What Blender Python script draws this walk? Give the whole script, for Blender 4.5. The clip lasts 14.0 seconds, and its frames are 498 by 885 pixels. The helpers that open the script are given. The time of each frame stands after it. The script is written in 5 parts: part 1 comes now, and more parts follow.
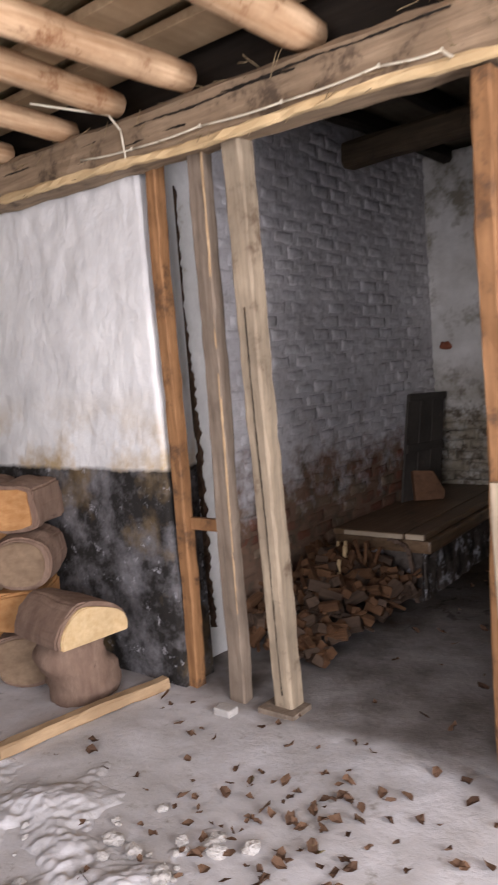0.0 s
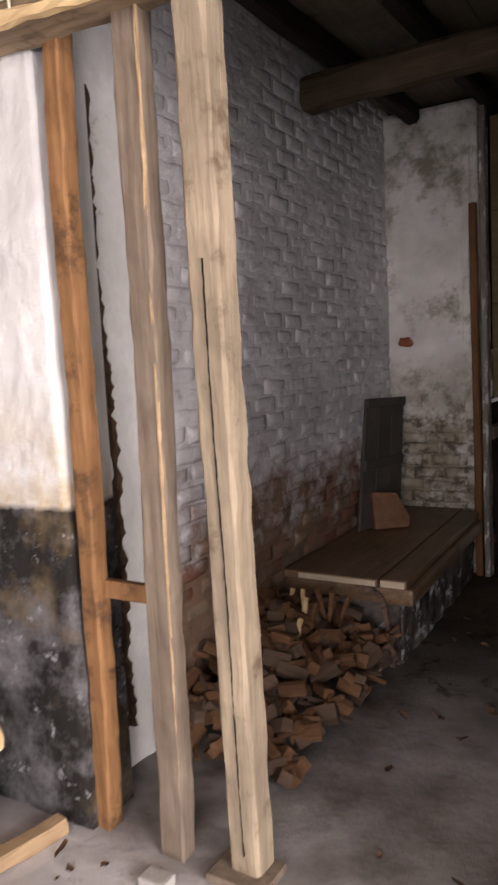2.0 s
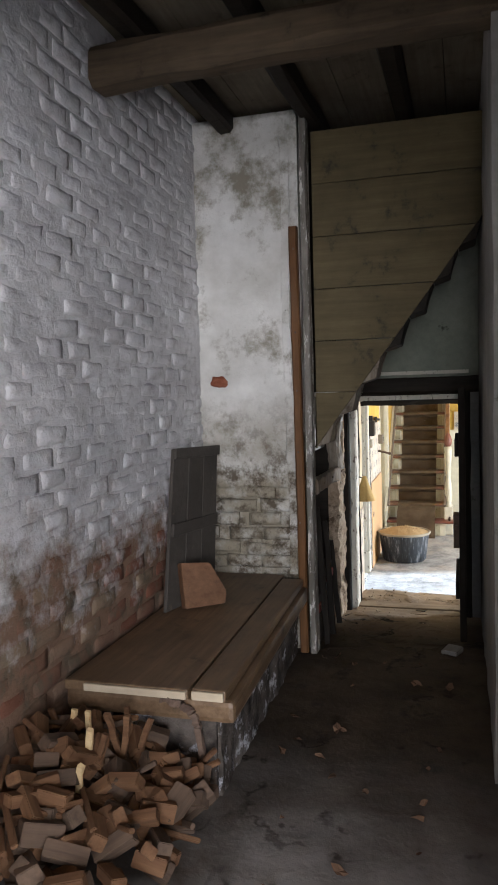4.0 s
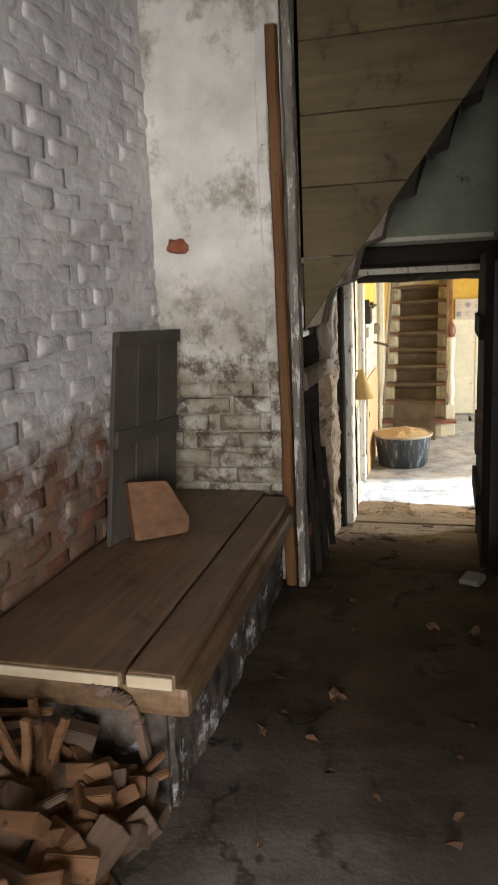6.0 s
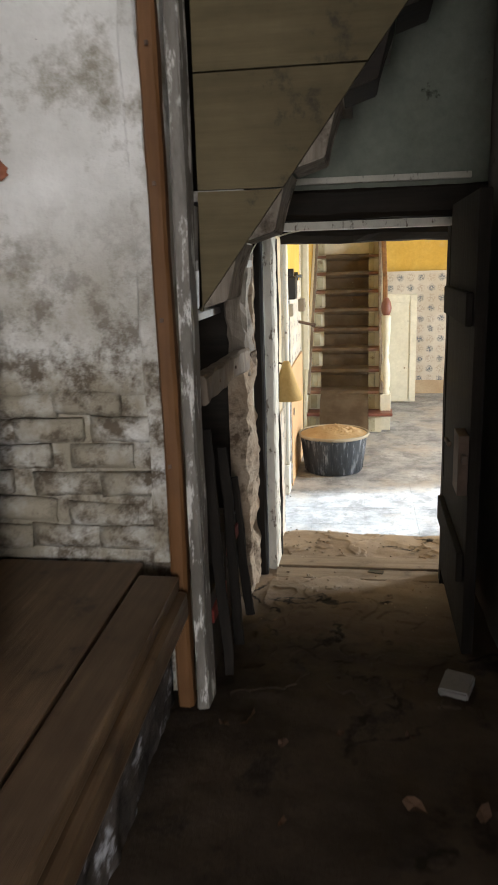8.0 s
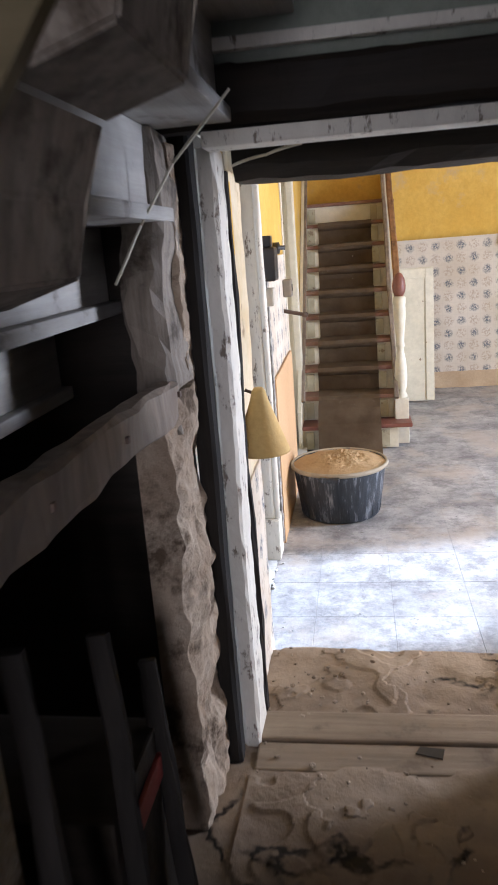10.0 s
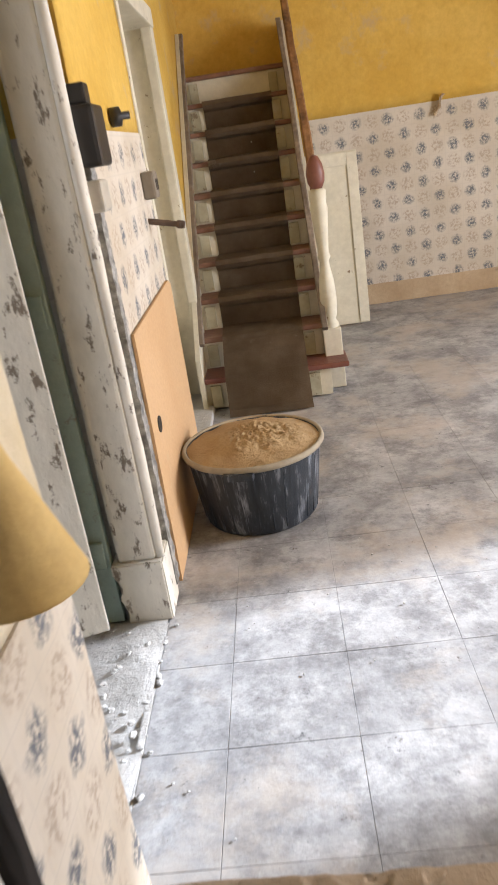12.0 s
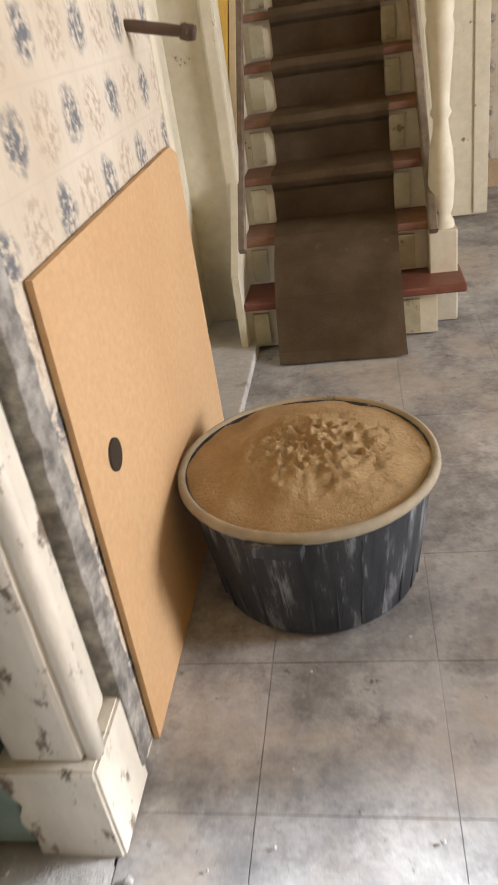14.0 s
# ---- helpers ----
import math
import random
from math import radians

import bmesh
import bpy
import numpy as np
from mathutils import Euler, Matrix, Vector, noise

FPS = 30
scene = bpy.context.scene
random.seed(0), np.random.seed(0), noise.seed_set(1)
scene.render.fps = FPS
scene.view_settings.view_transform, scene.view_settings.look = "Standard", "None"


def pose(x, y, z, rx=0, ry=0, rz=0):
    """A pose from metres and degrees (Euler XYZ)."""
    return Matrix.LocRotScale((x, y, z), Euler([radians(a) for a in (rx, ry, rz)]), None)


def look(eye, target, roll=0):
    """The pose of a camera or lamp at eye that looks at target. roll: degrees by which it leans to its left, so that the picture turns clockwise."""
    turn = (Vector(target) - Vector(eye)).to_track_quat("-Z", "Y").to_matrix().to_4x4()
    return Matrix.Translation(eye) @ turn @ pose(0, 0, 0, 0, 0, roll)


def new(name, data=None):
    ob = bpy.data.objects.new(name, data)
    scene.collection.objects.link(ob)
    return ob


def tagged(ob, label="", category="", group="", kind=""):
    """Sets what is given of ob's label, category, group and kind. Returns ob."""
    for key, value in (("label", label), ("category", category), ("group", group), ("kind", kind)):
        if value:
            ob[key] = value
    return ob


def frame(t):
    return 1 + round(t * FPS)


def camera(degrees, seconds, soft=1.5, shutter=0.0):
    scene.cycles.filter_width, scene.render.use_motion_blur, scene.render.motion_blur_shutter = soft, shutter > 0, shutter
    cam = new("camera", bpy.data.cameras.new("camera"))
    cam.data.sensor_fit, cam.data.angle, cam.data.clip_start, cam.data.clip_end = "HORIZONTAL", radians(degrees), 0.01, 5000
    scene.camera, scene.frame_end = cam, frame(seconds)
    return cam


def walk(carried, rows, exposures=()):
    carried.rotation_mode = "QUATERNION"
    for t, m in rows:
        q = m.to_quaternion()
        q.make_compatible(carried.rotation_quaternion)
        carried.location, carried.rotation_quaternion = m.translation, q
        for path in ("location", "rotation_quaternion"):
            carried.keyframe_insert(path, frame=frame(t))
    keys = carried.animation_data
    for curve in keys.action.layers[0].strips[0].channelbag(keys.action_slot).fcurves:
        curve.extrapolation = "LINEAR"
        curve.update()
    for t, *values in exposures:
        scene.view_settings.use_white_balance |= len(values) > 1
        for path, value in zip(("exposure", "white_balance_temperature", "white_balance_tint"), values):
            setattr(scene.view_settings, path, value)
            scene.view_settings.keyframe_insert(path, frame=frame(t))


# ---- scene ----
cam = camera(37.1, 14.0, soft=1.7, shutter=0.4)
METRES, EYE, TILT, LEAN, TURN = 8.8, 1.793, 0.0, 0.0, 38.7
ROWS = [
    (0.0, 0.0, 0.0, 0.0, -0.45, -5.71, 4.5),
    (0.5, -0.0094, 0.0329, -0.0028, 2.03, -7.45, 4.63),
    (1.0, -0.0207, 0.0655, 0.0002, -0.36, -5.95, 3.86),
    (1.5, -0.0187, 0.1025, -0.0031, -3.77, -6.59, 3.43),
    (2.0, -0.017, 0.1345, -0.0021, -8.19, -6.26, 2.81),
    (2.5, -0.019, 0.1605, 0.0033, -13.81, -3.54, 2.26),
    (3.0, -0.0038, 0.1851, -0.0008, -18.17, -3.73, 1.68),
    (3.5, 0.0063, 0.2078, 0.0, -21.85, -3.32, 1.64),
    (6.0, 0.0633, 0.3255, -0.0193, -23.87, -11.37, 2.43),
    (6.5, 0.081, 0.3572, -0.0237, -23.62, -13.81, 2.01),
    (7.0, 0.0884, 0.3919, -0.0286, -24.19, -14.47, 1.61),
    (7.5, 0.1085, 0.4233, -0.0259, -28.11, -13.54, 1.47),
    (8.0, 0.14, 0.4553, -0.025, -30.16, -13.59, 1.66),
    (10.5, 0.27, 0.6351, -0.0381, -31.84, -16.14, 5.32),
    (11.0, 0.2949, 0.6664, -0.0427, -33.87, -18.18, 6.45),
    (11.5, 0.3191, 0.6931, -0.0484, -36.41, -20.38, 7.47),
    (12.0, 0.3478, 0.7208, -0.0531, -37.65, -21.83, 8.23),
    (12.5, 0.3729, 0.751, -0.0655, -37.6, -23.65, 8.51),
    (13.0, 0.3926, 0.7784, -0.0694, -36.11, -25.87, 8.31),
    (13.5, 0.4157, 0.8047, -0.0704, -32.39, -27.93, 8.59),
    (14.0, 0.4371, 0.8398, -0.0779, -32.21, -30.33, 8.01),
]
walk(cam, [(t, pose(0, 0, EYE, TILT, LEAN, TURN) @ pose(METRES * x, METRES * y, METRES * z, 90 + pitch, roll, yaw)) for t, x, y, z, yaw, pitch, roll in ROWS],
     [(0.0, 0.25, 6250, 15), (1.0, 0.35, 6550, 15), (2.0, 0.55, 6700, 16), (2.5, 0.75, 6350, 14), (3.5, 1.4, 5950, 8), (6.0, 1.85, 6700, 5), (7.0, 1.7, 6900, 4),
      (8.0, 1.65, 6350, 5), (10.5, 1.5, 5650, 16), (11.5, 1.35, 6100, 14), (12.5, 1.08, 6650, 14), (14.0, 1.03, 6700, 13)])

# ---- light ----
world = bpy.data.worlds.new("sky")
scene.world = world
world.use_nodes = True
wn = world.node_tree
sky = wn.nodes.new("ShaderNodeTexSky")
sky.sky_type, sky.sun_disc = "NISHITA", False
sky.sun_elevation, sky.sun_rotation = radians(25), radians(75)
wn.links.new(sky.outputs[0], wn.nodes["Background"].inputs[0])
wn.nodes["Background"].inputs[1].default_value = 0.15


def lamp_area(name, eye, target, w, h, watts, colour):
    d = bpy.data.lights.new(name, "AREA")
    d.shape, d.size, d.size_y, d.energy, d.color = "RECTANGLE", w, h, watts, colour
    ob = new(name, d)
    ob.matrix_world = look(eye, target)
    return ob


sun_data = bpy.data.lights.new("sun", "SUN")
sun_data.energy, sun_data.angle, sun_data.color = 4.8, radians(3), (0.76, 0.87, 1.0)
new("sun", sun_data).matrix_world = look((8, 10.7, 3.75), (0, 8.5, 0))
lamp_area("sky_light_barn_door", (0.6, -3.6, 1.95), (-1.8, 4.5, 1.0), 3.4, 2.6, 235, (1.0, 0.925, 0.93))
lamp_area("sky_light_cart_door", (2.48, 0.6, 1.5), (-3.0, 1.9, 1.0), 2.2, 2.3, 205, (1.0, 0.93, 0.92))
lamp_area("sky_light_room_door", (2.3, 9.55, 1.2), (-1.5, 9.0, 0.2), 1.0, 2.0, 100, (0.88, 0.92, 1.0))
lamp_area("sky_light_side_window", (-3.43, 7.9, 1.45), (-2.2, 8.7, 0.5), 0.75, 1.0, 7, (0.90, 0.95, 1.0))


# ---- materials ----
def nodes_of(name):
    m = bpy.data.materials.new(name)
    m.use_nodes = True
    t = m.node_tree
    return m, t, t.nodes["Principled BSDF"]


def add(t, kind, **values):
    n = t.nodes.new("ShaderNode" + kind)
    for k, v in values.items():
        n.inputs[k.replace("_", " ")].default_value = v
    return n


def coords(t, scale=(1, 1, 1), vary=True):
    """World-size coordinates, shifted from object to object."""
    g = t.nodes.new("ShaderNodeTexCoord")
    mp = t.nodes.new("ShaderNodeMapping")
    mp.inputs["Scale"].default_value = scale
    t.links.new(g.outputs["Object"], mp.inputs["Vector"])
    if vary:
        info = t.nodes.new("ShaderNodeObjectInfo")
        mul = t.nodes.new("ShaderNodeMath")
        mul.operation = "MULTIPLY"
        mul.inputs[1].default_value = 37.0
        t.links.new(info.outputs["Random"], mul.inputs[0])
        t.links.new(mul.outputs[0], mp.inputs["Location"])
    return mp.outputs["Vector"]


def noise_of(t, vec, scale, detail=4, rough=0.6, lo=0.35, hi=0.65):
    n = add(t, "TexNoise", Scale=scale, Detail=detail, Roughness=rough)
    t.links.new(vec, n.inputs["Vector"])
    r = t.nodes.new("ShaderNodeMapRange")
    r.inputs[1].default_value, r.inputs[2].default_value = lo, hi
    t.links.new(n.outputs["Fac"], r.inputs[0])
    return r.outputs[0]


def blend(t, fac, a, b):
    n = t.nodes.new("ShaderNodeMix")
    n.data_type = "RGBA"
    for sock, v in ((n.inputs[0], fac), (n.inputs[6], a), (n.inputs[7], b)):
        if isinstance(v, tuple):
            sock.default_value = (*v, 1)
        elif isinstance(v, (int, float)):
            sock.default_value = v
        else:
            t.links.new(v, sock)
    return n.outputs[2]


def calc(t, op, a, b=0.0):
    n = t.nodes.new("ShaderNodeMath")
    n.operation = op
    for sock, v in ((n.inputs[0], a), (n.inputs[1], b)):
        if isinstance(v, (int, float)):
            sock.default_value = v
        else:
            t.links.new(v, sock)
    n.use_clamp = op == "MULTIPLY"
    return n.outputs[0]


def ramp(t, v, lo, hi):
    r = t.nodes.new("ShaderNodeMapRange")
    r.inputs[1].default_value, r.inputs[2].default_value = lo, hi
    t.links.new(v, r.inputs[0])
    return r.outputs[0]


def height_of(t, axis="Z"):
    g = t.nodes.new("ShaderNodeNewGeometry")
    s = t.nodes.new("ShaderNodeSeparateXYZ")
    t.links.new(g.outputs["Position"], s.inputs[0])
    return s.outputs[axis]


def finish(t, p, colour, rough, bump_from=None, bump=0.2, dist=0.01):
    if isinstance(colour, tuple):
        p.inputs["Base Color"].default_value = (*colour, 1)
    else:
        t.links.new(colour, p.inputs["Base Color"])
    p.inputs["Roughness"].default_value = rough
    p.inputs["Specular IOR Level"].default_value = 0.22 if rough > 0.5 else 0.4
    if bump_from is not None:
        b = add(t, "Bump", Strength=bump, Distance=dist)
        t.links.new(bump_from, b.inputs["Height"])
        t.links.new(b.outputs[0], p.inputs["Normal"])


def surface(name, a, b, spot=None, scale=3.0, fine=40.0, rough=0.85, bump=0.3, stretch=(1, 1, 1), spot_scale=9.0, spot_lo=0.62, spot_hi=0.7):
    """Two colours mixed by a broad noise, with fine grain and spots of a third colour."""
    m, t, p = nodes_of(name)
    v = coords(t, stretch)
    c = blend(t, noise_of(t, v, scale, 5), a, b)
    grain = noise_of(t, v, fine, 6, 0.7, 0.25, 0.75)
    dark = tuple(q * 0.6 for q in a)
    c = blend(t, calc(t, "MULTIPLY", grain, 0.45), c, dark)
    if spot:
        c = blend(t, noise_of(t, v, spot_scale, 6, 0.7, spot_lo, spot_hi), c, spot)
    finish(t, p, c, rough, grain, bump, 0.006)
    return m


def wood(name, a, b, axis, rough=0.75, grime=None, bump=0.35, spot_lo=0.58):
    """Grain drawn out along an axis, with knots and grime."""
    st = [14, 14, 14]
    st["xyz".index(axis)] = 0.9
    m, t, p = nodes_of(name)
    v = coords(t, tuple(st))
    g = noise_of(t, v, 2.2, 7, 0.65, 0.3, 0.7)
    c = blend(t, g, a, b)
    broad = coords(t, (1.3, 1.3, 1.3))
    c = blend(t, calc(t, "MULTIPLY", noise_of(t, broad, 2.5, 5), 0.55), c, tuple(q * 0.55 for q in a))
    if grime:
        c = blend(t, noise_of(t, broad, 5.0, 6, 0.7, spot_lo, spot_lo + 0.12), c, grime)
    finish(t, p, c, rough, g, bump, 0.004)
    return m


def plaster_front():
    m, t, p = nodes_of("limewash over tarred dado")
    v = coords(t, vary=False)
    z = height_of(t)
    wob = noise_of(t, v, 6.0, 6, 0.7, 0.0, 1.0)
    white = blend(t, noise_of(t, v, 2.5, 5), (0.82, 0.82, 0.80), (0.66, 0.66, 0.65))
    streak = noise_of(t, coords(t, (7, 7, 0.9), False), 1.5, 5, 0.6, 0.55, 0.8)
    white = blend(t, calc(t, "MULTIPLY", streak, 0.25), white, (0.50, 0.49, 0.46))
    damp = calc(t, "MULTIPLY", ramp(t, z, 1.75, 1.35), noise_of(t, v, 3.0, 5, 0.6, 0.45, 0.62))
    white = blend(t, damp, white, (0.50, 0.38, 0.22))
    tar = blend(t, noise_of(t, v, 4.0, 6, 0.7, 0.46, 0.66), (0.022, 0.02, 0.018), (0.17, 0.165, 0.17))
    tar = blend(t, noise_of(t, v, 2.3, 5, 0.6, 0.52, 0.68), tar, (0.17, 0.12, 0.06))
    tar = blend(t, noise_of(t, v, 14.0, 6, 0.75, 0.60, 0.70), tar, (0.42, 0.42, 0.44))
    edge = calc(t, "ADD", z, calc(t, "MULTIPLY", wob, 0.07))
    c = blend(t, ramp(t, edge, 1.35, 1.375), tar, white)
    lump = calc(t, "ADD", noise_of(t, coords(t, (4, 4, 3.0), False), 2.0, 4, 0.55, 0.1, 0.9), calc(t, "MULTIPLY", noise_of(t, v, 15, 5, 0.6, 0.3, 0.7), 0.35))
    finish(t, p, c, 0.9, lump, 0.4, 0.03)
    return m


def whitewashed_brick(name, low=1.0):
    """Whitewash worn off towards the damp foot, down to brown and red brick."""
    m, t, p = nodes_of(name)
    g = t.nodes.new("ShaderNodeNewGeometry")
    v = g.outputs["Position"]
    info = t.nodes.new("ShaderNodeObjectInfo")
    z = height_of(t)
    white = blend(t, noise_of(t, v, 3.0, 5), (0.68, 0.67, 0.68), (0.50, 0.49, 0.50))
    white = blend(t, calc(t, "MULTIPLY", noise_of(t, v, 17.0, 6, 0.7, 0.5, 0.75), 0.6), white, (0.22, 0.20, 0.19))
    clay = blend(t, info.outputs["Random"], (0.17, 0.07, 0.045), (0.24, 0.18, 0.125))
    clay = blend(t, noise_of(t, v, 8.0, 5, 0.6, 0.5, 0.65), clay, (0.13, 0.10, 0.07))
    worn = calc(t, "ADD", ramp(t, z, low + 0.55, low - 0.35), calc(t, "SUBTRACT", noise_of(t, v, 5.0, 6, 0.7, 0.2, 0.8), 0.75))
    worn = ramp(t, worn, 0.08, 0.50)
    soot = calc(t, "MULTIPLY", ramp(t, z, 0.75, 0.25), noise_of(t, v, 3.0, 5, 0.6, 0.3, 0.6))
    c = blend(t, worn, white, clay)
    c = blend(t, calc(t, "MULTIPLY", soot, 0.7), c, (0.05, 0.04, 0.035))
    finish(t, p, c, 0.9, noise_of(t, v, 30.0, 6, 0.7, 0.2, 0.8), 0.6, 0.012)
    return m


def whitewash_end():
    m, t, p = nodes_of("mouldy whitewash")
    g = t.nodes.new("ShaderNodeNewGeometry")
    v = g.outputs["Position"]
    z = height_of(t)
    c = blend(t, noise_of(t, v, 3.0, 5), (0.74, 0.73, 0.70), (0.52, 0.51, 0.47))
    c = blend(t, calc(t, "MULTIPLY", noise_of(t, v, 3.6, 7, 0.72, 0.50, 0.64), 0.85), c, (0.20, 0.175, 0.12))
    c = blend(t, noise_of(t, v, 22.0, 5, 0.7, 0.68, 0.74), c, (0.10, 0.09, 0.07))
    low = ramp(t, z, 1.8, 1.25)
    c = blend(t, calc(t, "MULTIPLY", low, noise_of(t, v, 4.0, 6, 0.7, 0.30, 0.58)), c, (0.30, 0.265, 0.20))
    c = blend(t, calc(t, "MULTIPLY", low, noise_of(t, v, 9.0, 7, 0.74, 0.47, 0.60)), c, (0.115, 0.092, 0.066))
    finish(t, p, c, 0.9, noise_of(t, v, 14.0, 6, 0.7, 0.2, 0.8), 0.55, 0.018)
    return m


def floor_barn():
    m, t, p = nodes_of("worn screed and earth with painted shade")
    v = coords(t, vary=False)
    y = height_of(t, "Y")
    wob = calc(t, "MULTIPLY", noise_of(t, v, 3.0, 5, 0.6, 0.2, 0.8), 0.3)
    screed = blend(t, noise_of(t, v, 2.0, 6, 0.65), (0.68, 0.68, 0.70), (0.48, 0.47, 0.46))
    screed = blend(t, noise_of(t, v, 11.0, 6, 0.7, 0.60, 0.74), screed, (0.30, 0.28, 0.25))
    # earth is kept near-black so the shade inside the opening is in its colour
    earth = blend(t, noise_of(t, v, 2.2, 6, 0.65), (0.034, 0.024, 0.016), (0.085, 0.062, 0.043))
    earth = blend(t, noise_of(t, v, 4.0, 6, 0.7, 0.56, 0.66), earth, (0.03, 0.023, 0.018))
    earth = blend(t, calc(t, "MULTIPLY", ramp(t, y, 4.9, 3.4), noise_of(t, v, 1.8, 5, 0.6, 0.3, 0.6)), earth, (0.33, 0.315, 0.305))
    dust = blend(t, noise_of(t, v, 3.0, 6, 0.65), (0.38, 0.29, 0.20), (0.19, 0.135, 0.09))
    # tight ramp at the opening paints the shadow edge across the floor
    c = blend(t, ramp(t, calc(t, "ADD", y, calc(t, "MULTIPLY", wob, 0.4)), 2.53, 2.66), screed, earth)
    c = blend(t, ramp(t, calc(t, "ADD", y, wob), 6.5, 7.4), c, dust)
    warp = add(t, "TexNoise", Scale=3.0, Detail=5.0)
    t.links.new(v, warp.inputs["Vector"])
    bent = t.nodes.new("ShaderNodeMix")
    bent.data_type = "VECTOR"
    bent.inputs[0].default_value = 0.55
    t.links.new(v, bent.inputs[4])
    t.links.new(warp.outputs["Color"], bent.inputs[5])
    cells = add(t, "TexVoronoi", Scale=2.3)
    cells.feature = "DISTANCE_TO_EDGE"
    t.links.new(bent.outputs[1], cells.inputs["Vector"])
    crack = calc(t, "MULTIPLY", ramp(t, cells.outputs["Distance"], 0.03, 0.008), ramp(t, y, 3.5, 4.5))
    crack = calc(t, "MULTIPLY", crack, noise_of(t, v, 4.0, 4, 0.6, 0.50, 0.58))
    c = blend(t, crack, c, (0.02, 0.015, 0.01))
    b = calc(t, "ADD", noise_of(t, v, 7.0, 6, 0.7, 0.2, 0.8), calc(t, "MULTIPLY", noise_of(t, v, 60.0, 5), 0.06))
    finish(t, p, c, 0.85, b, 0.3, 0.02)
    return m


def tile_stone():
    m, t, p = nodes_of("dusty cement tile")
    g = t.nodes.new("ShaderNodeNewGeometry")
    v = g.outputs["Position"]
    info = t.nodes.new("ShaderNodeObjectInfo")
    c = blend(t, noise_of(t, v, 3.6, 8, 0.75), (0.56, 0.55, 0.54), (0.24, 0.235, 0.235))
    c = blend(t, calc(t, "MULTIPLY", info.outputs["Random"], 0.25), c, (0.20, 0.20, 0.20))
    c = blend(t, calc(t, "MULTIPLY", noise_of(t, v, 6.0, 8, 0.8, 0.46, 0.62), 0.7), c, (0.15, 0.145, 0.145))
    c = blend(t, noise_of(t, v, 13.0, 6, 0.75, 0.62, 0.70), c, (0.10, 0.10, 0.10))
    c = blend(t, noise_of(t, v, 5.0, 6, 0.75, 0.60, 0.75), c, (0.50, 0.485, 0.465))
    c = blend(t, calc(t, "MULTIPLY", noise_of(t, v, 1.7, 6, 0.7, 0.50, 0.62), 0.7), c, (0.46, 0.40, 0.34))
    c = blend(t, noise_of(t, v, 24.0, 5, 0.7, 0.67, 0.72), c, (0.13, 0.10, 0.08))
    finish(t, p, c, 0.62, noise_of(t, v, 30.0, 6, 0.7, 0.2, 0.8), 0.25, 0.006)
    return m


def wallpaper(name, axis):
    """Printed tile paper: blue and faint brown posies in a chequer on cream."""
    m, t, p = nodes_of(name)
    g = t.nodes.new("ShaderNodeNewGeometry")
    v = g.outputs["Position"]
    s = t.nodes.new("ShaderNodeSeparateXYZ")
    t.links.new(v, s.inputs[0])
    cell = 0.118
    u = calc(t, "DIVIDE", s.outputs[axis], cell)
    w = calc(t, "DIVIDE", s.outputs["Z"], cell)
    fu, fw = calc(t, "FRACT", calc(t, "ADD", u, 100.0)), calc(t, "FRACT", w)
    du, dw = calc(t, "SUBTRACT", fu, 0.5), calc(t, "SUBTRACT", fw, 0.5)
    r = calc(t, "SQRT", calc(t, "ADD", calc(t, "POWER", calc(t, "ABSOLUTE", du), 2.0), calc(t, "POWER", calc(t, "ABSOLUTE", dw), 2.0)))
    odd = calc(t, "MODULO", calc(t, "ADD", calc(t, "FLOOR", calc(t, "ADD", u, 100.0)), calc(t, "FLOOR", w)), 2.0)
    posy = calc(t, "MULTIPLY", ramp(t, calc(t, "ADD", r, calc(t, "MULTIPLY", noise_of(t, v, 28.0, 3), 0.14)), 0.48, 0.26), noise_of(t, v, 62.0, 4, 0.65, 0.40, 0.54))
    petals = calc(t, "MULTIPLY", ramp(t, r, 0.50, 0.32), noise_of(t, v, 60.0, 3, 0.6, 0.44, 0.60))
    line = calc(t, "MAXIMUM", ramp(t, calc(t, "ABSOLUTE", du), 0.475, 0.495), ramp(t, calc(t, "ABSOLUTE", dw), 0.475, 0.495))
    base = blend(t, noise_of(t, v, 3.0, 5), (0.62, 0.56, 0.47), (0.52, 0.45, 0.35))
    c = blend(t, calc(t, "MULTIPLY", line, 0.25), base, (0.42, 0.38, 0.33))
    blue = calc(t, "MULTIPLY", posy, odd)
    brown = calc(t, "MULTIPLY", petals, calc(t, "SUBTRACT", 1.0, odd))
    c = blend(t, calc(t, "MULTIPLY", brown, 0.75), c, (0.37, 0.29, 0.22))
    c = blend(t, calc(t, "MULTIPLY", blue, 0.9), c, (0.10, 0.115, 0.14))
    c = blend(t, noise_of(t, v, 6.0, 6, 0.75, 0.63, 0.75), c, (0.52, 0.40, 0.28))
    finish(t, p, c, 0.8, noise_of(t, v, 20.0, 4), 0.12, 0.004)
    return m


OLD_BEAM_X = wood("weathered oak beam", (0.20, 0.14, 0.088), (0.40, 0.295, 0.19), "x", grime=(0.085, 0.06, 0.04), bump=0.8, spot_lo=0.55)
PEELED = wood("peeled pole", (0.42, 0.24, 0.12), (0.78, 0.57, 0.36), "y", grime=(0.24, 0.11, 0.05), bump=0.8, spot_lo=0.54)
OLD_POST = wood("grey weathered post", (0.15, 0.115, 0.085), (0.31, 0.25, 0.19), "z", grime=(0.16, 0.12, 0.09), bump=0.5)
PALE_POST = wood("sawn pale softwood", (0.25, 0.20, 0.14), (0.48, 0.39, 0.275), "z", grime=(0.15, 0.105, 0.07), bump=0.6, spot_lo=0.56)
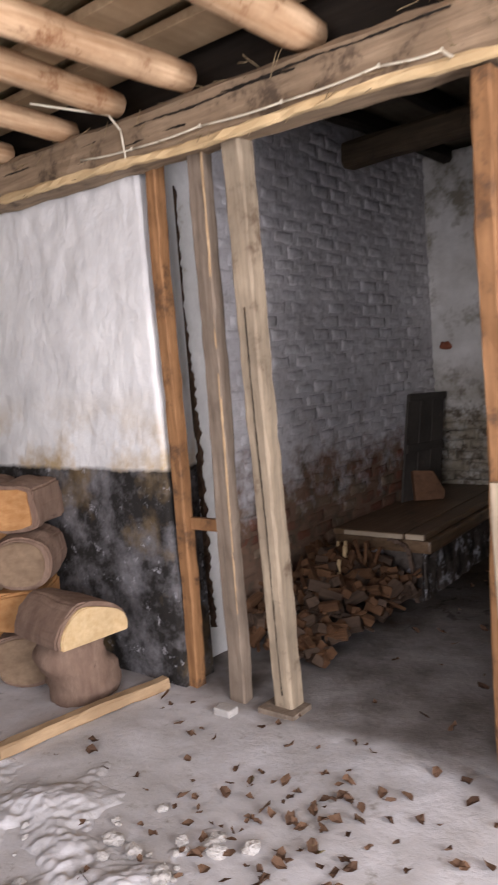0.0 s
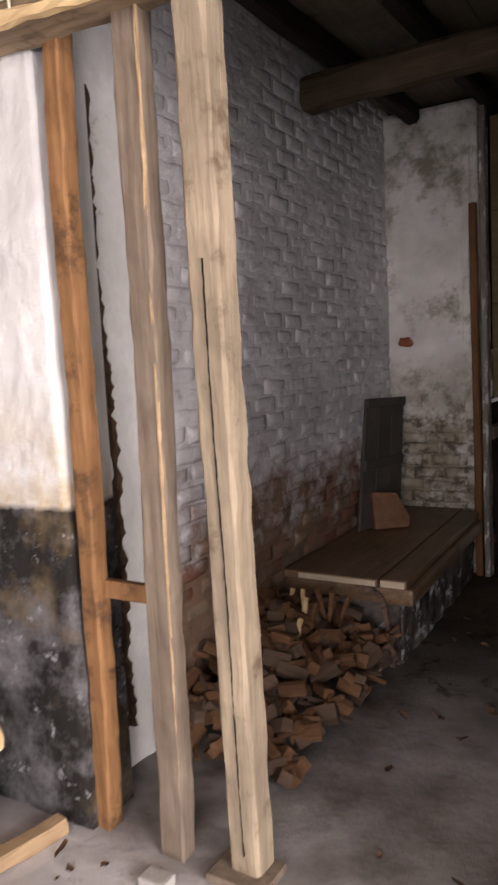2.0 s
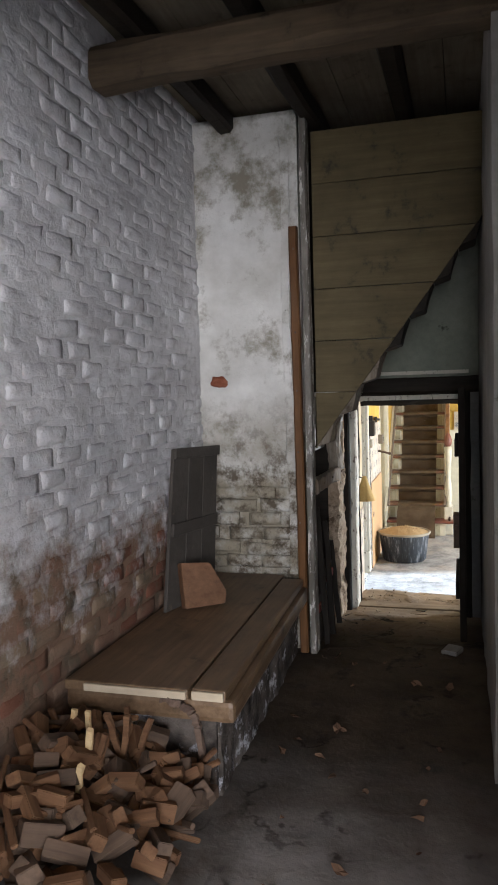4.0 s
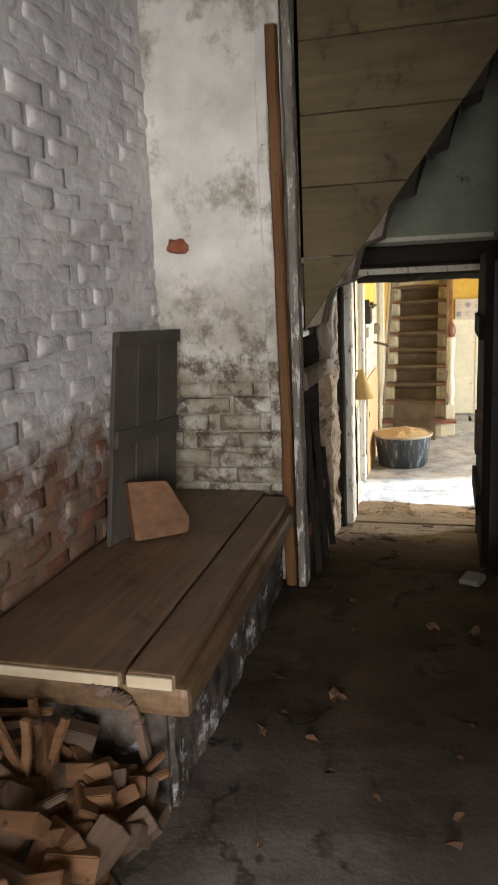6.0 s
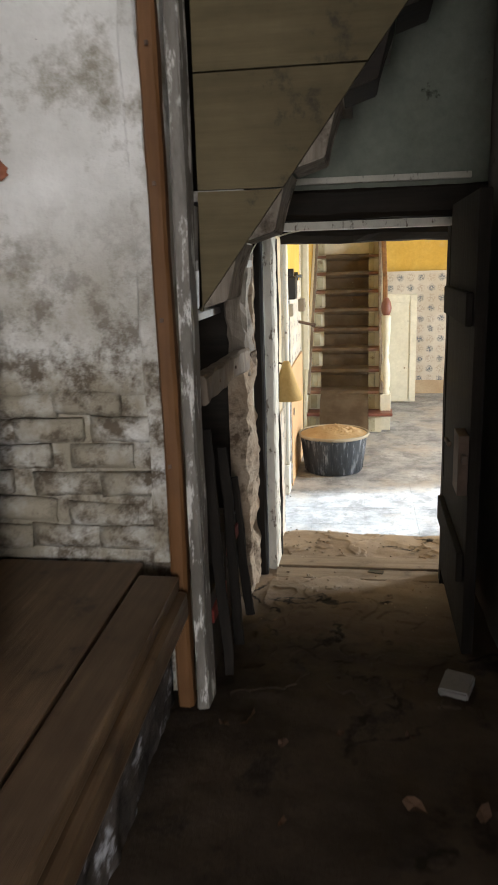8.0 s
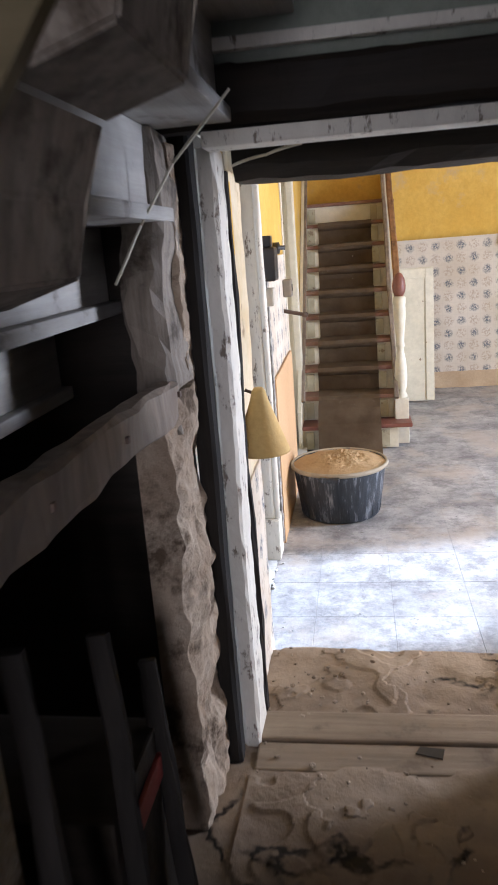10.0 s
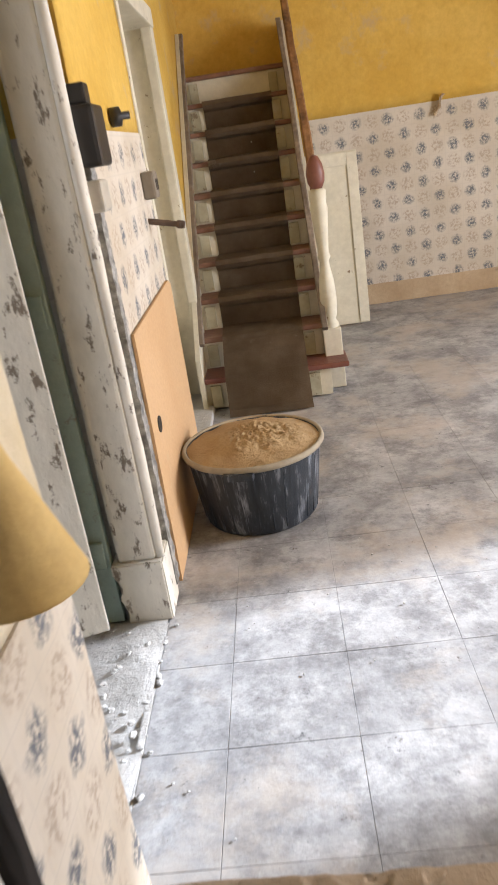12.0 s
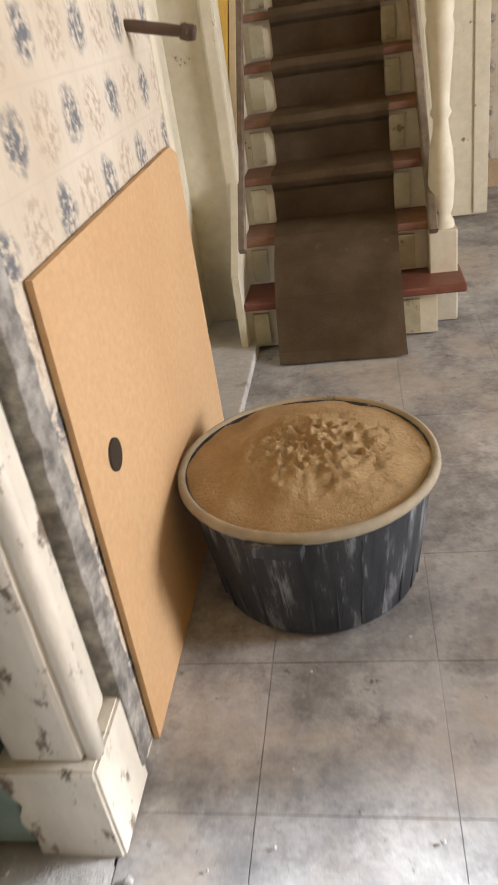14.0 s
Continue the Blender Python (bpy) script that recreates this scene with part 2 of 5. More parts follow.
ORANGE_Z = wood("varnished orange pine", (0.20, 0.098, 0.042), (0.40, 0.215, 0.095), "z", rough=0.7, grime=(0.10, 0.055, 0.03), spot_lo=0.53)
BROWN_Z = wood("brown batten", (0.12, 0.055, 0.02), (0.18, 0.088, 0.036), "z", rough=0.6)
PLANK_Y = wood("sawn plank", (0.40, 0.27, 0.15), (0.55, 0.40, 0.24), "y")
BENCH_WOOD = wood("dusty brown bench board", (0.115, 0.068, 0.036), (0.235, 0.155, 0.088), "y", rough=0.45, grime=(0.055, 0.035, 0.02))
BENCH_EDGE = wood("bare bench end", (0.42, 0.34, 0.24), (0.55, 0.47, 0.35), "x", rough=0.8)
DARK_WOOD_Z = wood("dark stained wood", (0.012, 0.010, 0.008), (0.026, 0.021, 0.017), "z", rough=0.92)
# lintel stain; on joists, header and niche boards the near-black is painted shade
DARK_WOOD_X = wood("dark stained lintel and shaded timber", (0.016, 0.012, 0.009), (0.036, 0.028, 0.02), "x", rough=0.7)
BOARDING = wood("old painted boarding", (0.10, 0.078, 0.038), (0.155, 0.122, 0.064), "x", rough=0.7, grime=(0.04, 0.032, 0.022))
CROSS_WOOD = wood("old brown cross beam", (0.065, 0.047, 0.030), (0.13, 0.095, 0.06), "x", rough=0.85, grime=(0.03, 0.022, 0.015))
CEIL_BOARD = wood("bare ceiling board", (0.12, 0.098, 0.068), (0.19, 0.16, 0.115), "y", rough=0.85, grime=(0.06, 0.048, 0.035))
SILL_WOOD = wood("dusty worn sill", (0.24, 0.175, 0.115), (0.40, 0.31, 0.215), "x", rough=0.85, grime=(0.15, 0.105, 0.07))
GREY_STEP = wood("pale worn stair board", (0.34, 0.32, 0.29), (0.50, 0.48, 0.44), "y", rough=0.8, grime=(0.14, 0.12, 0.10))
FIREWOOD = wood("split firewood", (0.085, 0.040, 0.020), (0.21, 0.115, 0.058), "x", rough=0.85, grime=(0.16, 0.09, 0.05))
FIREWOOD_GREY = wood("weathered firewood", (0.06, 0.040, 0.028), (0.15, 0.10, 0.068), "x", rough=0.85, grime=(0.10, 0.07, 0.05))
BARK = surface("bark", (0.13, 0.095, 0.065), (0.24, 0.18, 0.12), (0.07, 0.05, 0.035), 6, 30, 0.95, 0.9)
CUT_WOOD = wood("cut log face", (0.38, 0.18, 0.065), (0.55, 0.31, 0.13), "x", rough=0.85)
OLD_LOG = wood("weathered log end", (0.22, 0.15, 0.095), (0.36, 0.26, 0.17), "x", rough=0.9, grime=(0.14, 0.10, 0.07))
SPLIT_PALE = wood("fresh split wood", (0.55, 0.38, 0.19), (0.70, 0.54, 0.31), "x", rough=0.85)
BARK_DARK = surface("brown loam in a crack", (0.05, 0.03, 0.02), (0.12, 0.075, 0.045), None, 12, 40, 0.95, 0.6)
STUMP_BARK = surface("stump bark", (0.20, 0.13, 0.095), (0.30, 0.21, 0.155), (0.12, 0.08, 0.06), 5, 24, 0.95, 0.7, (3, 3, 0.8))
FRONT_PLASTER = plaster_front()
BRICK_WHITE = whitewashed_brick("whitewashed brick", 1.02)
END_WASH = whitewash_end()
RED_BRICK = surface("bare red brick", (0.24, 0.075, 0.04), (0.34, 0.14, 0.085), (0.40, 0.36, 0.32), 16, 60, 0.95, 0.5)
RUBBLE_BASE = surface("sooty masonry", (0.03, 0.024, 0.02), (0.16, 0.135, 0.115), (0.50, 0.50, 0.53), 6, 30, 0.9, 1.0, spot_scale=7, spot_lo=0.54, spot_hi=0.63)
FLOOR_BARN = floor_barn()
TILE = tile_stone()
GROUT = surface("dusty grout", (0.36, 0.35, 0.34), (0.46, 0.45, 0.43), None, 6, 40)
GREY_WALL = surface("grey plaster", (0.26, 0.25, 0.235), (0.36, 0.345, 0.32), (0.15, 0.14, 0.12), 2.5, 30, 0.9, 0.4)
TEAL_WALL = surface("grey-green distemper", (0.23, 0.25, 0.205), (0.32, 0.335, 0.275), (0.07, 0.072, 0.055), 2.0, 30, 0.9, 0.3)
OCHRE = surface("ochre distemper", (0.62, 0.38, 0.07), (0.70, 0.46, 0.11), (0.50, 0.36, 0.17), 2.2, 26, 0.9, 0.3, spot_scale=2.6, spot_lo=0.57, spot_hi=0.68)
PAPER_X = wallpaper("tile paper on the end wall", "X")
PAPER_Y = wallpaper("tile paper on the side wall", "Y")
BARE_PLASTER = surface("bare tan plaster", (0.46, 0.33, 0.20), (0.56, 0.43, 0.28), (0.35, 0.25, 0.17), 4, 40, 0.95, 0.5)
CREAM = surface("chipped cream paint", (0.60, 0.55, 0.42), (0.70, 0.65, 0.52), (0.22, 0.16, 0.10), 3, 22, 0.55, 0.08, spot_scale=13, spot_lo=0.66, spot_hi=0.68)
CREAM_WORN = surface("badly flaking cream paint", (0.64, 0.60, 0.51), (0.76, 0.72, 0.63), (0.19, 0.155, 0.12), 4, 18, 0.7, 0.35, (1, 1, 0.45), spot_scale=28, spot_lo=0.575, spot_hi=0.64)
TEAL_PAINT = surface("faded green paint", (0.30, 0.40, 0.36), (0.40, 0.48, 0.43), (0.24, 0.22, 0.18), 3, 22, 0.7, 0.3)
# darker copy of the cream paint: shade on the stair put into colour
CREAM_SHADED = surface("grimy cream paint darkened for stair shade", (0.36, 0.32, 0.21), (0.50, 0.46, 0.33), (0.20, 0.15, 0.09), 5, 24, 0.6, 0.1, spot_scale=11, spot_lo=0.60, spot_hi=0.66)
# limewash made whiter than the brickwork's to put in light from the opening
LIME_WHITE = surface("limewash whitened for light from the opening", (0.80, 0.80, 0.78), (0.64, 0.64, 0.61), (0.36, 0.30, 0.23), 3, 26, 0.9, 0.4, spot_scale=6, spot_lo=0.62, spot_hi=0.72)
STAINED = surface("stained cream distemper", (0.60, 0.48, 0.29), (0.70, 0.63, 0.49), (0.30, 0.22, 0.13), 3, 26, 0.85, 0.3, spot_scale=7, spot_lo=0.60, spot_hi=0.66)
CRUMBLY = surface("crumbling lime and straw", (0.30, 0.22, 0.15), (0.54, 0.44, 0.33), (0.10, 0.07, 0.045), 5, 45, 0.95, 1.0, spot_scale=7, spot_lo=0.52, spot_hi=0.64)
STUD_WOOD = wood("old stud with lime on it", (0.16, 0.13, 0.10), (0.36, 0.31, 0.25), "z", grime=(0.06, 0.045, 0.03), bump=0.7, spot_lo=0.52)
LIMED_POST = surface("grey post with flaking limewash", (0.15, 0.135, 0.115), (0.27, 0.25, 0.22), (0.62, 0.60, 0.56), 4, 30, 0.85, 0.5, (3, 3, 0.8), 7, 0.54, 0.60)
MOULD_EDGE = surface("torn paper edge", (0.16, 0.155, 0.145), (0.50, 0.48, 0.44), (0.06, 0.07, 0.08), 26, 60, 0.95, 0.6)
FIBRE = surface("tan hardboard", (0.56, 0.355, 0.185), (0.61, 0.405, 0.225), (0.52, 0.36, 0.20), 2.0, 60, 0.7, 0.1)
RUBBER = surface("dusty black plastic", (0.02, 0.025, 0.032), (0.055, 0.064, 0.078), (0.27, 0.29, 0.32), 3, 40, 0.5, 0.2, (9, 9, 1.0), 3.0, 0.53, 0.68)
RIM_DUST = surface("dust-caked plastic rim", (0.34, 0.30, 0.23), (0.45, 0.38, 0.27), (0.12, 0.12, 0.12), 8, 40, 0.8, 0.3)
SAND = surface("dry building sand", (0.44, 0.30, 0.155), (0.55, 0.40, 0.22), (0.34, 0.23, 0.12), 7, 120, 0.98, 0.8)
# worn brown carpet, lowered in tone to include the stair's shade
CARPET = surface("worn brown stair carpet", (0.15, 0.10, 0.06), (0.25, 0.18, 0.115), (0.31, 0.24, 0.17), 5, 160, 0.98, 0.5, spot_scale=4)
OXBLOOD = surface("red-brown painted nosing", (0.16, 0.05, 0.035), (0.22, 0.09, 0.06), (0.12, 0.07, 0.05), 5, 30, 0.45, 0.2)
TREAD_PAINT = surface("worn brown tread paint", (0.17, 0.075, 0.048), (0.27, 0.155, 0.10), (0.33, 0.25, 0.17), 6, 30, 0.55, 0.2, spot_scale=8)
METAL = surface("rusty iron", (0.09, 0.06, 0.045), (0.16, 0.11, 0.08), (0.20, 0.09, 0.04), 12, 60, 0.65, 0.3)
BAKELITE = surface("black bakelite and dark of holes", (0.02, 0.018, 0.016), (0.04, 0.035, 0.03), None, 5, 40, 0.4, 0.1)
PORCELAIN = surface("yellowed porcelain", (0.52, 0.48, 0.40), (0.60, 0.55, 0.46), None, 8, 40, 0.35, 0.1)
SHADE_CLOTH = surface("yellowed lamp shade", (0.58, 0.38, 0.13), (0.66, 0.47, 0.19), None, 5, 60, 0.75, 0.15)
LEAF = surface("dry leaf", (0.085, 0.05, 0.032), (0.17, 0.10, 0.06), (0.13, 0.13, 0.05), 5, 40, 0.9, 0.3)
STONE = surface("pale rubble", (0.46, 0.44, 0.41), (0.58, 0.56, 0.53), (0.30, 0.27, 0.23), 6, 40, 0.95, 0.7)
RED_CRATE = surface("faded red crate", (0.20, 0.03, 0.025), (0.26, 0.05, 0.04), None, 5, 40, 0.6, 0.2)
STRAW = surface("straw and reed", (0.26, 0.19, 0.10), (0.38, 0.29, 0.17), (0.12, 0.085, 0.05), 20, 80, 0.95, 0.8, (1, 6, 1))
GROUND_OUT = surface("gravel yard", (0.22, 0.21, 0.18), (0.30, 0.28, 0.25), (0.14, 0.15, 0.09), 1.5, 30, 0.95, 0.4)


# ---- building helpers ----
def thing(name, at, label, category, group="", kind=""):
    ob = new(name)
    ob.location = at
    ob.empty_display_size = 0.1
    return tagged(ob, label, category, group, kind)


def part(name, bm, material, parent=None, label=""):
    me = bpy.data.meshes.new(name)
    bmesh.ops.recalc_face_normals(bm, faces=bm.faces)
    bm.to_mesh(me)
    bm.free()
    me.materials.append(material)
    ob = new(name, me)
    if parent:
        ob.parent = parent
        if parent.type == "EMPTY":
            ob.matrix_parent_inverse = Matrix.Translation(-parent.location)
    if label:
        ob["label"] = label
    return ob


def structure(name, bm, material, label=""):
    return tagged(part(name, bm, material), label, kind="structure")


def box(x0, x1, y0, y1, z0, z1, bevel=0.0, bm=None):
    bm = bm or bmesh.new()
    m = Matrix.Translation(((x0 + x1) / 2, (y0 + y1) / 2, (z0 + z1) / 2)) @ Matrix.Diagonal((x1 - x0, y1 - y0, z1 - z0, 1))
    made = bmesh.ops.create_cube(bm, size=1, matrix=m)
    if bevel:
        edges = list({e for v in made["verts"] for e in v.link_edges})
        bmesh.ops.bevel(bm, geom=edges, offset=bevel, segments=2, affect="EDGES", profile=0.6)
    return bm


def rough_beam(p0, p1, w, h, jitter=0.006, steps=14, bend=0.0, up=(0, 0, 1), chamfer=0.18, seed=0):
    """A hewn timber from p0 to p1: eight-sided, wavering, with blunt arrises."""
    bm = bmesh.new()
    rnd = random.Random(seed)
    a, b = Vector(p0), Vector(p1)
    d = (b - a).normalized()
    side = d.cross(Vector(up)).normalized()
    top = side.cross(d).normalized()
    c = chamfer * min(w, h)
    ring = [(w / 2, h / 2 - c), (w / 2 - c, h / 2), (-w / 2 + c, h / 2), (-w / 2, h / 2 - c),
            (-w / 2, -h / 2 + c), (-w / 2 + c, -h / 2), (w / 2 - c, -h / 2), (w / 2, -h / 2 + c)]
    rings = []
    for i in range(steps + 1):
        f = i / steps
        off = noise.noise(Vector((f * 3 + seed * 7.3, 0, 0))) * jitter * 3
        off2 = noise.noise(Vector((f * 3, seed * 5.1, 9))) * jitter * 3 + bend * math.sin(f * math.pi)
        centre = a.lerp(b, f) + side * off + top * off2
        rings.append([bm.verts.new(centre + side * (u + rnd.uniform(-jitter, jitter)) + top * (v + rnd.uniform(-jitter, jitter))) for u, v in ring])
    for r0, r1 in zip(rings, rings[1:]):
        for k in range(8):
            bm.faces.new((r0[k], r0[(k + 1) % 8], r1[(k + 1) % 8], r1[k]))
    bm.faces.new(rings[0])
    bm.faces.new(rings[-1])
    return bm


def log_mesh(p0, p1, r0, r1, sides=14, steps=16, jitter=0.006, seed=0, bend=0.0):
    bm = bmesh.new()
    a, b = Vector(p0), Vector(p1)
    d = (b - a).normalized()
    ref = Vector((0, 0, 1)) if abs(d.z) < 0.9 else Vector((1, 0, 0))
    side = d.cross(ref).normalized()
    top = side.cross(d).normalized()
    rings = []
    for i in range(steps + 1):
        f = i / steps
        r = r0 + (r1 - r0) * f
        centre = a.lerp(b, f) + top * bend * math.sin(f * math.pi) + side * noise.noise(Vector((f * 2.5, seed * 3.7, 1))) * r * 0.5
        if i == 0 or i == steps:
            r *= 0.86
        ring = []
        for k in range(sides):
            an = 2 * math.pi * k / sides
            rr = r * (1 + 0.13 * noise.noise(Vector((math.cos(an) * 1.3, math.sin(an) * 1.3, f * 5 + seed * 11)))) + jitter * noise.noise(Vector((math.cos(an) * 5, math.sin(an) * 5, f * 20 + seed)))
            ring.append(bm.verts.new(centre + side * rr * math.cos(an) + top * rr * math.sin(an)))
        rings.append(ring)
    for q0, q1 in zip(rings, rings[1:]):
        for k in range(sides):
            bm.faces.new((q0[k], q0[(k + 1) % sides], q1[(k + 1) % sides], q1[k])).smooth = True
    bm.faces.new(rings[0])
    bm.faces.new(rings[-1])
    return bm


def lathe(profile, centre, segs=32, squash=1.0, caps=True):
    """Revolve (radius, height) pairs about an upright axis."""
    bm = bmesh.new()
    rings = []
    for r, z in profile:
        rings.append([bm.verts.new((centre[0] + r * math.cos(2 * math.pi * k / segs), centre[1] + squash * r * math.sin(2 * math.pi * k / segs), centre[2] + z)) for k in range(segs)])
    for a, b in zip(rings, rings[1:]):
        for k in range(segs):
            bm.faces.new((a[k], a[(k + 1) % segs], b[(k + 1) % segs], b[k])).smooth = True
    if caps:
        bm.faces.new(rings[0])
        bm.faces.new(rings[-1])
    return bm


def sheet(x0, x1, y0, y1, nx, ny, height):
    """A ground sheet with a height for every place."""
    bm = bmesh.new()
    g = [[bm.verts.new((x0 + (x1 - x0) * i / nx, y0 + (y1 - y0) * j / ny, height(x0 + (x1 - x0) * i / nx, y0 + (y1 - y0) * j / ny))) for i in range(nx + 1)] for j in range(ny + 1)]
    for j in range(ny):
        for i in range(nx):
            bm.faces.new((g[j][i], g[j][i + 1], g[j + 1][i + 1], g[j + 1][i])).smooth = True
    return bm


def prism(points, axis, a, b, bevel=0.0):
    """An outline of (u, v) pairs pushed along an axis from a to b."""
    bm = bmesh.new()
    place = {"x": lambda u, v, w: (w, u, v), "y": lambda u, v, w: (u, w, v), "z": lambda u, v, w: (u, v, w)}[axis]
    lo = [bm.verts.new(place(u, v, a)) for u, v in points]
    hi = [bm.verts.new(place(u, v, b)) for u, v in points]
    n = len(points)
    bm.faces.new(lo)
    bm.faces.new(hi)
    for k in range(n):
        bm.faces.new((lo[k], lo[(k + 1) % n], hi[(k + 1) % n], hi[k]))
    if bevel:
        bmesh.ops.bevel(bm, geom=bm.edges[:], offset=bevel, segments=2, affect="EDGES")
    return bm


def uneven(u, z, seed, scale):
    p = Vector((u, z, seed))
    return 0.6 * noise.noise(p * scale) + 0.35 * noise.noise(p * scale * 2.7) + 0.2 * noise.noise(p * scale * 6.1)


def lumpy_wall(axis, at, u0, u1, z0, z1, depth, nu, nz, amount, scale, seed=0):
    """A plastered wall: an uneven face at 'at', a flat back 'depth' behind it."""
    bm = bmesh.new()

    def put(u, z, w):
        return bm.verts.new((u, w, z) if axis == "y" else (w, u, z))
    front = [[put(u0 + (u1 - u0) * i / nu, z0 + (z1 - z0) * j / nz, at + amount * uneven(u0 + (u1 - u0) * i / nu, (z0 + (z1 - z0) * j / nz) * 0.7, seed, scale)) for i in range(nu + 1)] for j in range(nz + 1)]
    for j in range(nz):
        for i in range(nu):
            bm.faces.new((front[j][i], front[j][i + 1], front[j + 1][i + 1], front[j + 1][i])).smooth = True
    back = [put(u0, z0, at + depth), put(u1, z0, at + depth), put(u1, z1, at + depth), put(u0, z1, at + depth)]
    bm.faces.new(back)
    bm.faces.new([front[0][i] for i in range(nu + 1)] + [back[1], back[0]])
    bm.faces.new([front[nz][i] for i in range(nu + 1)] + [back[2], back[3]])
    bm.faces.new([front[j][0] for j in range(nz + 1)] + [back[3], back[0]])
    bm.faces.new([front[j][nu] for j in range(nz + 1)] + [back[2], back[1]])
    return bm


# ---- structure ----
FLOOR = 0.22


def barn_ground(x, y):
    n = noise.noise(Vector((x * 1.2, y * 1.2, 0))) * 0.012 + noise.noise(Vector((x * 6, y * 6, 3))) * 0.005
    z = FLOOR + n
    if y > 5.2 and -2.2 < x < -0.9:
        worn = 0.5 + noise.noise(Vector((x * 2.6, y * 3.0, 5))) + 0.5 * noise.noise(Vector((x * 8, y * 8, 2)))
        z += min(1.0, (y - 5.2) / 1.0) * (0.006 * math.floor(worn * 3.0) - 0.006)
    if y > 6.0:
        z -= 0.12 * min(1.0, (y - 6.0) / 1.3)
        z += abs(noise.noise(Vector((x * 4, y * 4, 8)))) * 0.012
    return z


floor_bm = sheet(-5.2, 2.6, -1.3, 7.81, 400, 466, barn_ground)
structure("floor_barn", floor_bm, FLOOR_BARN, "worn grey screed, then trodden earth darkened for the shade inside")


def rubble_height(x, y):
    p = Vector((x, y, 3.3))
    ridged = noise.noise(p * 2.3) * 0.05 + noise.noise(p * 5) * 0.02 + noise.noise(p * 11) * 0.012 + noise.noise(p * 22) * 0.007 + noise.noise(p * 45) * 0.005
    d = math.hypot((x + 2.25) / 1.05, (y - 1.15) / 0.75) + 0.25 * noise.noise(p * 2.5)
    return barn_ground(x, y) - 0.03 + min(1.0, max(0.0, 2.5 * (1.05 - d))) * (0.036 + 1.4 * ridged)


tagged(part("rubble_heap", sheet(-3.6, -1.0, 0.3, 2.1, 300, 210, rubble_height), FLOOR_BARN), "low heap of pale broken lime rubble on the floor", "rubble", kind="stuff")


def crust_height(x, y):
    p = Vector((x, y, 1.7))
    keep = noise.noise(p * 3.2) + 0.45 * noise.noise(p * 9) + 0.2 * noise.noise(p * 24)
    return barn_ground(x, y) + (0.004 if keep > -0.02 else -0.006) + 0.0015 * noise.noise(p * 30)


tagged(part("earth_crust", sheet(-1.96, -1.12, 5.9, 7.16, 150, 220, crust_height), FLOOR_BARN), "broken crust of trodden earth before the doorway", "earth", kind="stuff")
tagged(part("lime_crust", sheet(-1.96, -0.95, 7.44, 7.80, 170, 70, crust_height), FLOOR_BARN), "broken crust of dusty screed at the doorway", "rubble", kind="stuff")
structure("step_edge", box(-2.0, -0.85, 7.77, 7.808, -0.05, 0.088), FLOOR_BARN, "low dusty step down into the hall")
structure("floor_hall_bed", box(-2.058, 2.4, 7.60, 13.1, -0.15, -0.0045), GROUT, "dark bed under the hall tiles")
structure("trim_slab_edge", box(-2.078, -2.0565, 7.9, 8.79, -0.1, -0.001, 0.004), STONE, "pale worn edge of the raised hall floor")
structure("ground", sheet(-60, 60, -60, 60, 24, 24, lambda x, y: -0.2), GROUND_OUT, "gravel yard outside the building")

# barn front
structure("wall_front_plaster", lumpy_wall("y", 2.55, -5.0, -2.575, 0.1, 2.92, 0.22, 60, 70, 0.02, 4.0), FRONT_PLASTER, "limewashed wall above a blackened damp dado")
structure("wall_front_right", lumpy_wall("y", 2.52, -0.86, 2.5, 0.1, 3.2, 0.2, 20, 20, 0.015, 3.0, 4), GREY_WALL, "grey plastered partition beside the wide opening")
structure("wall_front_header", box(-5.0, 2.5, 2.62, 2.72, 2.92, 3.6), DARK_WOOD_X, "boards above the beam, near-black for the shade there")
structure("wall_barn_west", box(-5.2, -5.0, -1.3, 2.8, -0.2, 3.6), GREY_WALL, "grey plastered side wall of the barn")
structure("wall_barn_east", box(2.5, 2.7, 1.8, 7.3, -0.2, 3.6), GREY_WALL, "grey plastered side wall of the barn")
structure("wall_barn_east_corner", box(2.5, 2.7, -1.3, -0.6, -0.2, 3.6), GREY_WALL, "grey plastered wall beside the cart door")
structure("wall_barn_east_head", box(2.5, 2.7, -0.6, 1.8, 2.75, 3.6), GREY_WALL, "grey plastered wall over the cart door")
structure("wall_barn_door_left", box(-5.2, -1.6, -1.3, -1.1, -0.2, 3.6), GREY_WALL, "wall beside the barn door")
structure("wall_barn_door_right", box(2.0, 2.7, -1.3, -1.1, -0.2, 3.6), GREY_WALL, "wall beside the barn door")
structure("wall_barn_door_head", box(-1.6, 2.0, -1.3, -1.1, 3.2, 3.6), GREY_WALL, "wall over the barn door")
structure("ceiling_barn_reed", box(-5.2, 2.7, -1.3, 2.62, 3.24, 3.34), STRAW, "straw and reed laid over the poles")
bm = bmesh.new()
for k in range(12):
    y0 = -1.0 + 0.30 * k
    box(-5.0, 2.5, y0, y0 + 0.13 + 0.05 * (k % 3), 3.16, 3.20, 0.004, bm)
structure("ceiling_barn_laths", bm, PLANK_Y, "rough laths across the poles")

